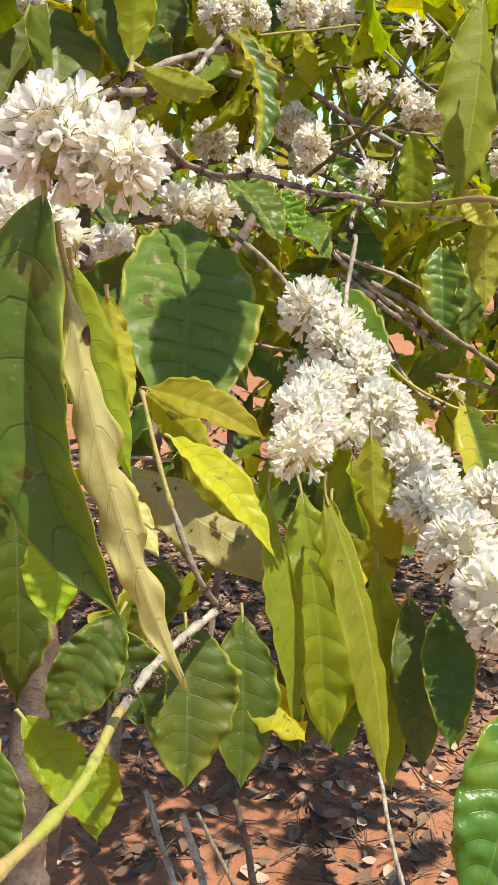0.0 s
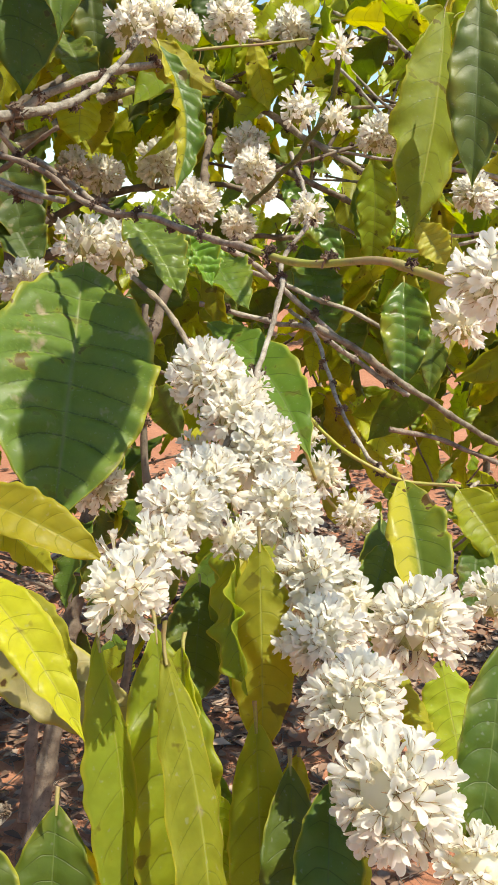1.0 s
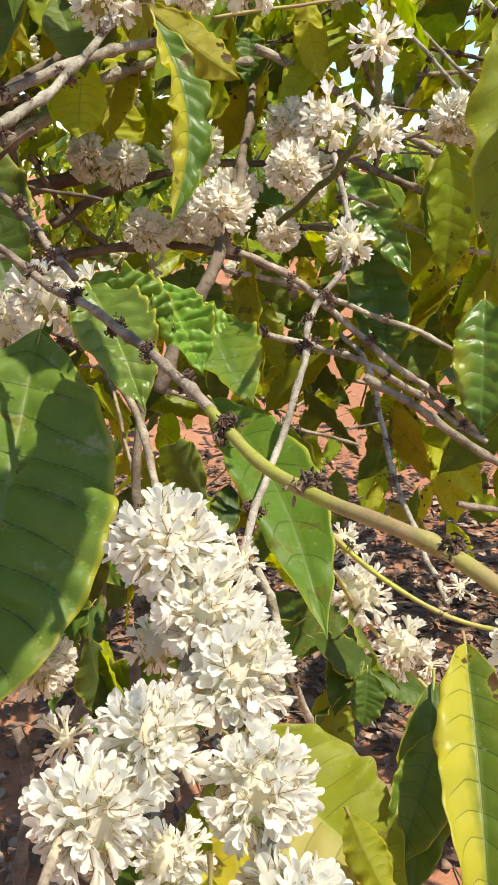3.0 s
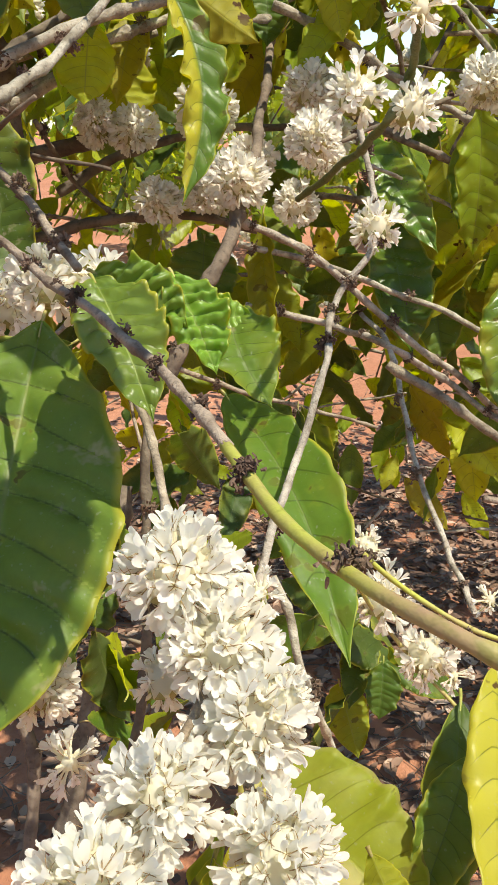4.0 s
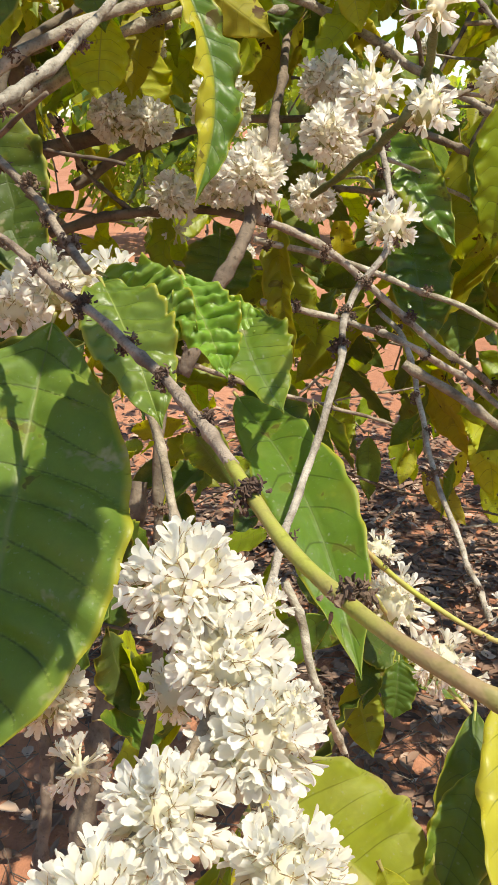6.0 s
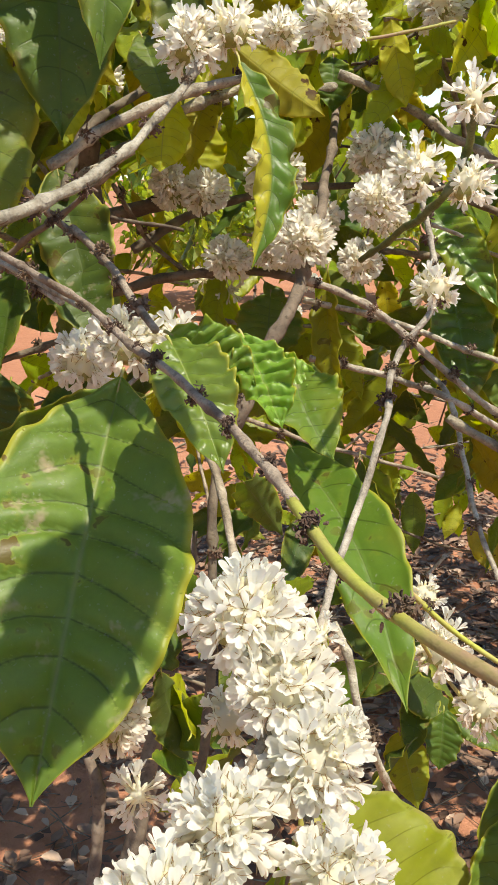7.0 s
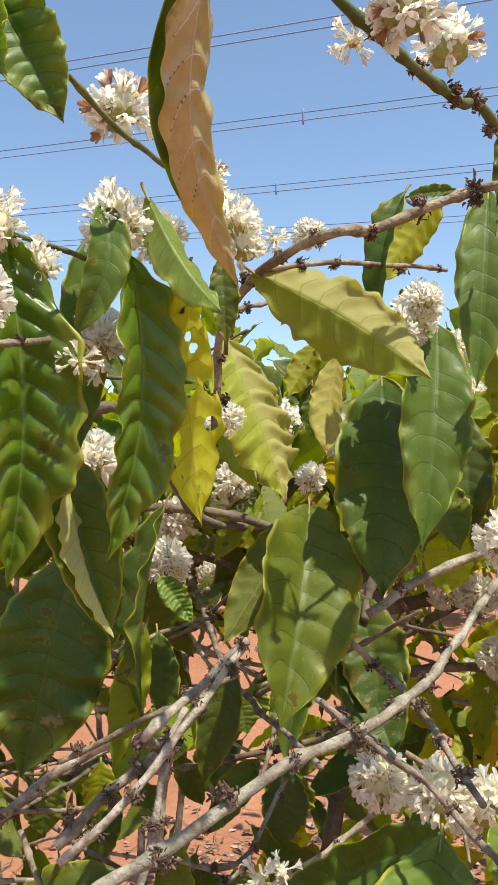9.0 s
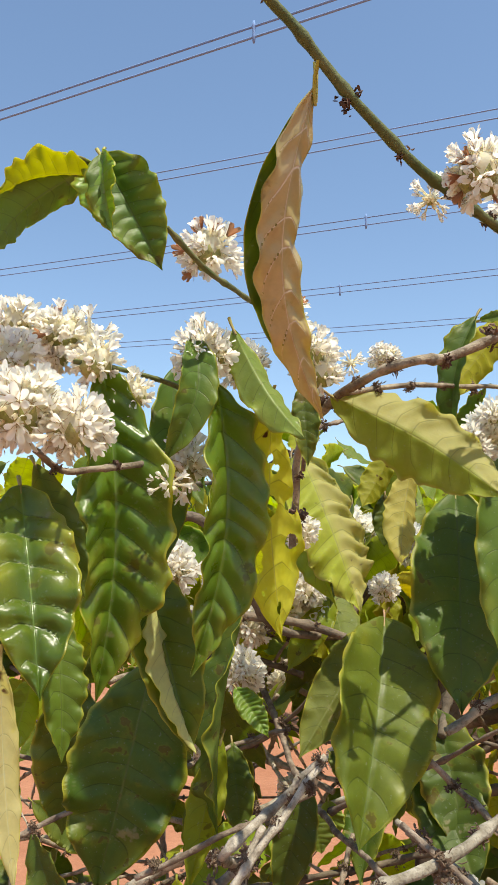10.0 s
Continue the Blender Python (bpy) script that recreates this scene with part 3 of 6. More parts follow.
rise = [0.0]
while rise[-1] < 700:
    rise.append(rise[-1] + max(0.05, 0.055 * rise[-1]))
axis = [-v for v in rise[:0:-1]] + rise
spots = [(0.0 + x, 1.8 + y) for y in axis for x in axis]
side_count = len(axis)
ground = new("ground", mesh_of("ground", [(x, y, ground_height(x, y) if abs(x) + abs(y) < 20 else 0.0) for x, y in spots],
                               [(j * side_count + i, j * side_count + i + 1, (j + 1) * side_count + i + 1, (j + 1) * side_count + i)
                                for j in range(side_count - 1) for i in range(side_count - 1)], [soil_material()]))
tagged(ground, "dry red-brown bare earth between coffee rows", "ground", kind="structure")


def litter_material():
    n = Nodes("leaf_litter")
    pick = n.add("ShaderNodeNewGeometry").outputs["Random Per Island"]
    dark = n.mix(pick, (0.08, 0.047, 0.033), (0.28, 0.175, 0.12))
    odd = n.math("GREATER_THAN", n.math("FRACT", n.math("MULTIPLY", pick, 13.7)), 0.88)
    body = n.mix(odd, dark, (0.42, 0.30, 0.22))
    return n.surface(body, 0.75, n.bump(n.noise(90.0, 3.0), 0.6, 0.003), 0.1)


def litter(count, centre, reach, seed):
    """Curled fallen leaves strewn on the soil."""
    rng = np.random.default_rng(seed)
    verts, faces = [], []
    for _ in range(count):
        x, y = centre[0] + rng.normal() * reach[0], centre[1] + rng.normal() * reach[1]
        length, wide, w = rng.uniform(0.015, 0.065), rng.uniform(0.004, 0.017), rng.uniform(0, 6.28)
        curl, tip, z = rng.uniform(0.05, 0.7), rng.normal() * 0.2, ground_height(x, y) + rng.uniform(0.002, 0.018)
        d, s = (math.cos(w), math.sin(w)), (-math.sin(w), math.cos(w))
        b = len(verts)
        for t, h in ((-0.5, 0.08), (-0.2, 0.8), (0.15, 1.0), (0.5, 0.08)):
            for u in (-1, 0, 1):
                px, py = d[0] * length * t + s[0] * wide * h * u, d[1] * length * t + s[1] * wide * h * u
                verts.append((x + px, y + py, z + abs(u) * h * wide * curl + tip * length * t * t))
        for i in range(3):
            for j in range(2):
                q = b + 3 * i + j
                faces.append((q, q + 1, q + 4, q + 3))
    ob = new("leaf_litter", mesh_of("leaf_litter", verts, faces, [litter_material()]))
    return tagged(ob, "dry brown fallen leaves scattered on red soil", "leaf litter", kind="stuff")


litter(13000, (0.25, 2.9), (1.1, 0.85), 5)


def fallen_twigs(count, centre, reach, seed):
    """Thin bent sticks lying on the soil."""
    rng = np.random.default_rng(seed)
    verts, faces = [], []
    for _ in range(count):
        x, y, w = centre[0] + rng.normal() * reach[0], centre[1] + rng.normal() * reach[1], rng.uniform(0, 6.28)
        length, r, lift = rng.uniform(0.04, 0.22), rng.uniform(0.0007, 0.0022), rng.uniform(0.0, 0.25)
        bow, b = rng.normal() * 0.15 * length, len(verts)
        for t in (0.0, 0.3, 0.65, 1.0):
            px = x + math.cos(w) * length * t - math.sin(w) * bow * math.sin(3.14 * t)
            py = y + math.sin(w) * length * t + math.cos(w) * bow * math.sin(3.14 * t)
            pz = ground_height(px, py) + 0.006 + lift * length * t
            for j in range(3):
                a = 2.094 * j
                verts.append((px - math.sin(w) * r * math.cos(a), py + math.cos(w) * r * math.cos(a), pz + r * math.sin(a)))
        for i in range(3):
            for j in range(3):
                faces.append((b + 3 * i + j, b + 3 * i + (j + 1) % 3, b + 3 * i + 3 + (j + 1) % 3, b + 3 * i + 3 + j))
    ob = new("fallen_twigs", mesh_of("fallen_twigs", verts, faces, [BARK["old"], ]))
    return tagged(ob, "thin dry brown sticks lying on red soil", "twigs", kind="stuff")


fallen_twigs(2600, (0.1, 2.6), (1.0, 1.0), 6)


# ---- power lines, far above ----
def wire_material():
    n = Nodes("wire_hazy_blue")
    # grey cable; the blue of distance haze is mixed into its colour
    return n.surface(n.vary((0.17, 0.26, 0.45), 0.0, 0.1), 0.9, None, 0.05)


WIRE = wire_material()
SAG = 0.6


def power_line(start, end, height, spacer, radius):
    """A bundle of two conductors with a spacer between them, running on past the view."""
    a, b = Vector((*start, height)), Vector((*end, height))
    way = (b - a).normalized()
    a, b = a - way * 60, b + way * 60
    ob = thing("power_line", (a + b) / 2, "twin overhead power cable against the blue sky", "power line", "overhead lines")
    for k in (-1, 1):
        drop = Vector((0, 0, 0.24 * k))
        line = np.array([a.lerp(b, t) + drop - Vector((0, 0, SAG * 4 * t * (1 - t) - SAG)) for t in np.linspace(0, 1, 25)])
        v, f = tube(line - np.array(ob.location), [radius] * 25, 6)
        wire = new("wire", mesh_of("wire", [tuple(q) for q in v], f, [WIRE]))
        wire.parent = ob
    c = a.lerp(b, spacer) - Vector(ob.location) - Vector((0, 0, SAG * 4 * spacer * (1 - spacer) - SAG))
    v, f = tube(np.array([c + Vector((0, 0, z)) for z in (-0.5, -0.24, 0, 0.24, 0.5)]), [0.05, 0.09, 0.06, 0.09, 0.05], 6)
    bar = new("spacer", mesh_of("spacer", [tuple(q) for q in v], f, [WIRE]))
    bar.parent = ob


power_line((-30, 26.1), (-11, 27.4), 24.0, 0.534, 0.055)
power_line((-25.5, 35.2), (-9, 38.2), 24.0, 0.200, 0.038)
power_line((-27, 44.6), (-11, 47.8), 24.0, 0.500, 0.038)
power_line((-27.5, 56), (-13, 59.2), 24.0, 0.460, 0.038)
power_line((-48.5, 60), (-21, 68.5), 24.0, 0.200, 0.038)


def fallen_petals(count, seed):
    """White petals dropped on the soil."""
    rng = np.random.default_rng(seed)
    verts, faces = [], []
    for _ in range(count):
        x, y, w = rng.uniform(-0.5, 1.2), rng.uniform(1.2, 3.2), rng.uniform(0, 6.28)
        z, b = ground_height(x, y) + 0.004, len(verts)
        for t, h, up in ((-0.008, 0.002, 0.0), (0.0, 0.0045, 0.002), (0.008, 0.002, 0.005)):
            for u in (-1, 0, 1):
                verts.append((x + t * math.cos(w) - u * h * math.sin(w), y + t * math.sin(w) + u * h * math.cos(w), z + up + abs(u) * 0.0015))
        for i in range(2):
            for j in range(2):
                q = b + 3 * i + j
                faces.append((q, q + 1, q + 4, q + 3))
    ob = new("fallen_petals", mesh_of("fallen_petals", verts, faces, [PETAL]))
    return tagged(ob, "white petals fallen on red soil", "petals", kind="stuff")


fallen_petals(160, 8)
# ---- the flowering coffee shrub ----
shrub = thing("coffee_shrub", (-0.05, 1.35, 0), "flowering coffee shrub with white flower clusters and large drooping leaves", "shrub", "coffee shrubs")

# branches of the near shrub
branch(shrub, [(-0.145, 0.852, 1.393), (-0.083, 0.813, 1.372), (-0.061, 0.827, 1.353), (-0.025, 0.794, 1.339), (0.015, 0.743, 1.334), (0.055, 0.698, 1.321), (0.089, 0.644, 1.314)], 0.0023, 0.0022, "brown", 101, nodes=0.034)
branch(shrub, [(0.088, 0.645, 1.314), (0.115, 0.595, 1.308), (0.147, 0.550, 1.311), (0.163, 0.541, 1.307), (0.187, 0.518, 1.299), (0.217, 0.480, 1.287)], 0.0022, 0.0020, "green", 102, nodes=0.055)
branch(shrub, [(-0.195, 0.611, 1.331), (-0.170, 0.633, 1.349), (-0.113, 0.690, 1.390), (-0.065, 0.789, 1.414), (-0.044, 0.894, 1.450), (-0.016, 0.956, 1.507)], 0.0042, 0.0026, "grey", 103, nodes=0.045)
branch(shrub, [(-0.159, 0.956, 1.418), (-0.137, 0.977, 1.390), (-0.118, 0.951, 1.388), (-0.078, 0.914, 1.363), (-0.029, 0.848, 1.336)], 0.0028, 0.0026, "brown", 104, nodes=0.04)
branch(shrub, [(-0.019, 0.850, 1.288), (0.013, 0.812, 1.263), (0.038, 0.757, 1.241), (0.045, 0.735, 1.222), (0.073, 0.693, 1.202), (0.054, 0.640, 1.171), (0.038, 0.602, 1.164), (0.041, 0.500, 1.175), (0.030, 0.467, 1.164)], 0.0024, 0.0020, "brown", 105, nodes=0.05, husks=False)
branch(shrub, [(0.120, 1.094, 1.409), (0.135, 0.986, 1.342), (0.111, 0.951, 1.302), (0.107, 0.882, 1.277), (0.097, 0.839, 1.239), (0.086, 0.760, 1.217), (0.087, 0.674, 1.181), (0.103, 0.633, 1.155), (0.122, 0.599, 1.121), (0.125, 0.555, 1.105), (0.135, 0.506, 1.091), (0.150, 0.456, 1.076), (0.139, 0.442, 1.064)], 0.0024, 0.0020, "grey", 106, nodes=0.036)
branch(shrub, [(0.072, 1.106, 1.353), (0.118, 0.999, 1.390), (0.136, 0.872, 1.410), (0.149, 0.903, 1.435), (0.147, 0.797, 1.455)], 0.0026, 0.0022, "moss", 107, husks=False)
branch(shrub, [(0.125, 1.280, 1.223), (0.156, 1.223, 1.198), (0.178, 1.089, 1.133), (0.198, 1.017, 1.097), (0.211, 0.901, 1.100)], 0.0028, 0.0022, "grey", 108, nodes=0.05)
branch(shrub, [(0.123, 0.852, 1.178), (0.162, 0.865, 1.136), (0.196, 0.862, 1.116), (0.225, 0.862, 1.106), (0.266, 0.845, 1.107)], 0.0018, 0.0016, "green", 109)
branch(shrub, [(0.129, 0.882, 1.131), (0.148, 0.916, 1.082), (0.176, 0.907, 1.052), (0.202, 0.883, 1.036)], 0.0016, 0.0014, "green", 110, husks=False)

# woody branches inside the shrub
branch(shrub, [(-0.048, 1.123, 1.194), (-0.019, 1.159, 1.270), (0.004, 1.216, 1.321), (0.006, 1.385, 1.414), (0.006, 1.554, 1.558)], 0.0070, 0.0045, "old", 111, nodes=0.08)
branch(shrub, [(-0.003, 1.238, 1.324), (0.072, 1.257, 1.290), (0.146, 1.262, 1.224), (0.205, 1.273, 1.177), (0.289, 1.300, 1.104)], 0.0040, 0.0034, "grey", 112, nodes=0.06)
branch(shrub, [(-0.004, 1.280, 1.295), (0.092, 1.315, 1.266), (0.164, 1.334, 1.234), (0.212, 1.335, 1.217), (0.286, 1.329, 1.177)], 0.0034, 0.0030, "grey", 113, nodes=0.06)
branch(shrub, [(0.003, 1.267, 1.232), (0.094, 1.292, 1.208), (0.154, 1.224, 1.202), (0.212, 1.267, 1.158), (0.286, 1.247, 1.110)], 0.0036, 0.0032, "grey", 114, nodes=0.06)
branch(shrub, [(-0.292, 1.449, 1.277), (-0.187, 1.441, 1.301), (-0.081, 1.437, 1.305), (0.034, 1.422, 1.282)], 0.0070, 0.0045, "old", 115, nodes=0.09, husks=False)
branch(shrub, [(-0.278, 1.505, 1.330), (-0.209, 1.532, 1.369), (-0.143, 1.572, 1.392), (-0.019, 1.652, 1.408), (0.103, 1.716, 1.388)], 0.0075, 0.0040, "old", 116, nodes=0.09, husks=False)
branch(shrub, [(-0.300, 1.282, 1.400), (-0.213, 1.306, 1.448), (-0.153, 1.357, 1.495), (-0.074, 1.394, 1.520), (0.028, 1.458, 1.521)], 0.0065, 0.0050, "grey", 117, nodes=0.08)
branch(shrub, [(-0.160, 1.003, 1.434), (-0.115, 1.038, 1.465), (-0.067, 1.071, 1.488), (-0.007, 1.135, 1.507)], 0.0045, 0.0036, "grey", 118, nodes=0.05)
branch(shrub, [(0.017, 1.429, 1.533), (0.084, 1.459, 1.504), (0.163, 1.453, 1.454), (0.248, 1.448, 1.406), (0.340, 1.445, 1.362)], 0.0060, 0.0040, "grey", 119, nodes=0.07)
branch(shrub, [(0.101, 1.437, 1.423), (0.186, 1.434, 1.383), (0.270, 1.485, 1.348)], 0.0050, 0.0040, "brown", 120, nodes=0.07, husks=False)
branch(shrub, [(0.066, 1.431, 1.590), (0.215, 1.487, 1.593), (0.368, 1.541, 1.593), (0.478, 1.595, 1.590)], 0.0036, 0.0026, "grey", 121, nodes=0.07)
branch(shrub, [(0.186, 1.444, 1.630), (0.275, 1.436, 1.591), (0.339, 1.434, 1.576)], 0.0026, 0.0020, "grey", 122, nodes=0.06)
branch(shrub, [(0.182, 1.263, 1.524), (0.239, 1.249, 1.463), (0.290, 1.285, 1.398)], 0.0022, 0.0020, "grey", 123, nodes=0.06)
branch(shrub, [(0.194, 1.318, 1.537), (0.253, 1.306, 1.483), (0.334, 1.299, 1.448)], 0.0020, 0.0020, "grey", 124, nodes=0.06)
branch(shrub, [(0.231, 1.221, 1.560), (0.285, 1.209, 1.508), (0.379, 1.197, 1.449)], 0.0024, 0.0020, "grey", 125, nodes=0.06)
branch(shrub, [(0.150, 1.084, 1.224), (0.214, 1.076, 1.184), (0.283, 1.096, 1.135), (0.381, 1.103, 1.073)], 0.0040, 0.0032, "brown", 126, nodes=0.06, husks=False)
branch(shrub, [(0.238, 1.087, 1.103), (0.301, 1.105, 1.086), (0.381, 1.099, 1.053)], 0.0030, 0.0026, "brown", 127, nodes=0.06, husks=False)
branch(shrub, [(-0.031, 1.008, 1.253), (-0.031, 0.977, 1.176), (-0.025, 0.930, 1.061), (-0.026, 0.909, 1.011), (-0.049, 0.838, 0.846)], 0.0036, 0.0042, "old", 128, nodes=0.07)
branch(shrub, [(0.077, 0.868, 1.138), (0.088, 0.860, 1.114), (0.099, 0.847, 1.079), (0.119, 0.864, 1.008)], 0.0030, 0.0026, "grey", 129, nodes=0.05)
branch(shrub, [(0.162, 1.428, 0.931), (0.087, 1.376, 0.830), (0.181, 1.328, 0.679)], 0.0024, 0.0022, "grey", 130, nodes=0.07)
branch(shrub, [(-0.408, 1.378, 1.592), (-0.366, 1.479, 1.543), (-0.359, 1.554, 1.438), (-0.364, 1.550, 1.263), (-0.404, 1.490, 0.942)], 0.0110, 0.0130, "old", 131, nodes=0, name='trunk', label='rough old brown stem of a coffee shrub')
branch(shrub, [(-0.243, 1.357, 1.416), (-0.235, 1.445, 1.350), (-0.183, 1.443, 1.307)], 0.0030, 0.0030, "brown", 132)
branch(shrub, [(-0.526, 1.430, 1.484), (-0.566, 1.304, 1.506), (-0.592, 1.183, 1.465), (-0.603, 1.069, 1.446)], 0.0045, 0.0040, "brown", 133, nodes=0.07)
branch(shrub, [(-0.510, 1.111, 1.528), (-0.405, 1.156, 1.523), (-0.338, 1.184, 1.501)], 0.0055, 0.0050, "old", 134, nodes=0.08)
branch(shrub, [(-0.502, 1.011, 1.624), (-0.445, 1.040, 1.634), (-0.411, 1.133, 1.521), (-0.351, 1.227, 1.498)], 0.0060, 0.0050, "old", 135, nodes=0.08)

# lower branches on the left
branch(shrub, [(-0.476, 0.799, 1.348), (-0.447, 0.836, 1.366), (-0.386, 0.911, 1.394), (-0.376, 1.048, 1.406), (-0.361, 1.084, 1.409)], 0.0026, 0.0022, "brown", 136, nodes=0.05)
branch(shrub, [(-0.517, 0.886, 1.221), (-0.416, 0.954, 1.299), (-0.320, 0.923, 1.321), (-0.275, 0.817, 1.359), (-0.255, 0.869, 1.392), (-0.221, 0.883, 1.426)], 0.0055, 0.0034, "grey", 137, nodes=0.04)
branch(shrub, [(-0.352, 0.956, 1.208), (-0.342, 0.951, 1.280), (-0.308, 0.917, 1.334)], 0.0042, 0.0042, "grey", 138, nodes=0.05)
branch(shrub, [(-0.353, 0.808, 1.270), (-0.311, 0.848, 1.316), (-0.279, 0.883, 1.355), (-0.257, 0.912, 1.402)], 0.0046, 0.0036, "grey", 139, nodes=0.035)
branch(shrub, [(-0.387, 0.999, 1.335), (-0.352, 1.017, 1.346), (-0.345, 1.078, 1.351)], 0.0032, 0.0030, "grey", 140, nodes=0.05)
branch(shrub, [(-0.177, 0.925, 1.375), (-0.133, 0.900, 1.361), (-0.099, 0.871, 1.351)], 0.0028, 0.0026, "grey", 141)
branch(shrub, [(-0.479, 1.108, 1.114), (-0.391, 1.145, 1.171), (-0.347, 1.166, 1.217), (-0.351, 1.224, 1.271)], 0.0032, 0.0030, "brown", 142)
branch(shrub, [(-0.579, 1.164, 0.987), (-0.510, 1.193, 1.022), (-0.427, 1.226, 1.056), (-0.393, 1.243, 1.099)], 0.0026, 0.0024, "grey", 143)
branch(shrub, [(-0.659, 1.300, 1.023), (-0.537, 1.291, 1.032), (-0.461, 1.318, 1.034)], 0.0024, 0.0024, "grey", 144)
branch(shrub, [(-0.157, 0.895, 1.376), (-0.116, 0.882, 1.361), (-0.074, 0.849, 1.350)], 0.0025, 0.0024, "grey", 145, nodes=0.04)

# top twigs against the sky
branch(shrub, [(-0.236, 0.860, 1.589), (-0.229, 0.852, 1.631), (-0.215, 0.837, 1.675), (-0.158, 0.788, 1.698), (-0.090, 0.751, 1.705), (-0.071, 0.776, 1.710), (-0.024, 0.812, 1.738), (0.013, 0.818, 1.742), (0.046, 0.832, 1.754)], 0.0032, 0.0032, "brown", 146, nodes=0.04)
branch(shrub, [(-0.158, 0.788, 1.698), (-0.129, 0.825, 1.709), (-0.095, 0.898, 1.720), (-0.068, 0.948, 1.724)], 0.0020, 0.0018, "brown", 147, nodes=0.035)
branch(shrub, [(-0.232, 0.872, 1.658), (-0.218, 0.859, 1.686), (-0.210, 0.906, 1.705), (-0.208, 0.952, 1.721)], 0.0020, 0.0018, "brown", 148, nodes=0.03)
branch(shrub, [(-0.073, 0.516, 1.822), (-0.068, 0.527, 1.811), (-0.062, 0.539, 1.802), (-0.052, 0.560, 1.784), (-0.043, 0.574, 1.771), (-0.026, 0.605, 1.753), (-0.014, 0.638, 1.746), (0.002, 0.684, 1.739), (0.007, 0.710, 1.747), (0.016, 0.748, 1.736), (0.027, 0.791, 1.727)], 0.0024, 0.0026, "moss", 149, nodes=0.03)
branch(shrub, [(-0.192, 0.621, 1.770), (-0.187, 0.663, 1.754), (-0.194, 0.718, 1.756), (-0.193, 0.765, 1.757)], 0.0018, 0.0020, "moss", 150, nodes=0.05, husks=False)
branch(shrub, [(-0.260, 0.619, 1.698), (-0.252, 0.635, 1.697), (-0.251, 0.671, 1.700), (-0.247, 0.721, 1.699)], 0.0016, 0.0018, "moss", 151, nodes=0.05, husks=False)
branch(shrub, [(-0.249, 0.578, 1.635), (-0.244, 0.596, 1.625), (-0.237, 0.622, 1.630), (-0.238, 0.690, 1.642)], 0.0018, 0.0022, "brown", 152, nodes=0.04)
branch(shrub, [(-0.052, 1.118, 1.758), (-0.012, 1.132, 1.759), (0.042, 1.174, 1.775)], 0.0022, 0.0020, "brown", 153, nodes=0.04)
branch(shrub, [(0.009, 1.132, 1.690), (0.029, 1.143, 1.726), (0.038, 1.151, 1.769)], 0.0026, 0.0022, "brown", 154, nodes=0.04)
branch(shrub, [(-0.021, 1.119, 1.669), (0.029, 1.138, 1.678), (0.090, 1.160, 1.687)], 0.0026, 0.0026, "brown", 155, nodes=0.04)
branch(shrub, [(-0.043, 1.389, 1.649), (0.040, 1.421, 1.686), (0.142, 1.457, 1.722)], 0.0022, 0.0020, "brown", 156, nodes=0.05)
branch(shrub, [(0.051, 1.547, 1.766), (0.088, 1.547, 1.715), (0.140, 1.545, 1.641)], 0.0026, 0.0022, "brown", 157, nodes=0.05)
branch(shrub, [(0.009, 1.165, 1.526), (0.069, 1.206, 1.539), (0.143, 1.262, 1.557)], 0.0016, 0.0015, "green", 158, husks=False)
branch(shrub, [(-0.208, 1.131, 1.408), (-0.207, 1.198, 1.469), (-0.171, 1.271, 1.512), (-0.124, 1.347, 1.559)], 0.0050, 0.0040, "old", 159, nodes=0.07, husks=False)
branch(shrub, [(-0.287, 1.381, 1.437), (-0.203, 1.413, 1.478), (-0.119, 1.444, 1.511)], 0.0060, 0.0040, "grey", 160, nodes=0.07, husks=False)

# stalk close to the lens
branch(shrub, [(-0.070, 0.192, 1.116), (-0.066, 0.207, 1.113), (-0.055, 0.256, 1.103), (-0.046, 0.308, 1.103)], 0.0023, 0.0021, "olive", 161, nodes=0.035, husks=False)
branch(shrub, [(-0.047, 0.303, 1.103), (-0.033, 0.369, 1.098), (-0.012, 0.430, 1.090)], 0.0021, 0.0021, "grey", 163, nodes=0.022)
branch(shrub, [(-0.012, 0.430, 1.090), (-0.023, 0.407, 1.124), (-0.036, 0.424, 1.150)], 0.0017, 0.0015, "brown", 164, nodes=0.02)
branch(shrub, [(-0.036, 0.424, 1.150), (-0.046, 0.442, 1.179), (-0.055, 0.460, 1.208)], 0.0014, 0.0012, "olive", 162, nodes=0.022, husks=False)

# flower spikes in the middle of the shrub
cluster(shrub, (0.054, 0.712, 1.226), 0.0276, 163, 74)
cluster(shrub, (0.075, 0.693, 1.203), 0.0240, 164, 74)
cluster(shrub, (0.090, 0.674, 1.182), 0.0249, 165, 74)
cluster(shrub, (0.058, 0.640, 1.172), 0.0236, 166, 74)
cluster(shrub, (0.044, 0.602, 1.164), 0.0227, 167, 74)
cluster(shrub, (0.044, 0.501, 1.179), 0.0175, 168, 40)
cluster(shrub, (0.034, 0.469, 1.172), 0.0197, 169, 40)
cluster(shrub, (0.105, 0.633, 1.156), 0.0241, 170, 74)
cluster(shrub, (0.123, 0.600, 1.123), 0.0257, 171, 74)
cluster(shrub, (0.144, 0.596, 1.107), 0.0209, 172, 40)
cluster(shrub, (0.126, 0.556, 1.107), 0.0231, 173, 74)
cluster(shrub, (0.140, 0.507, 1.096), 0.0259, 174, 74)
cluster(shrub, (0.153, 0.457, 1.080), 0.0282, 175, 74)
cluster(shrub, (0.188, 0.441, 1.056), 0.0196, 176, 40)
cluster(shrub, (0.186, 0.596, 1.096), 0.0298, 177, 74)
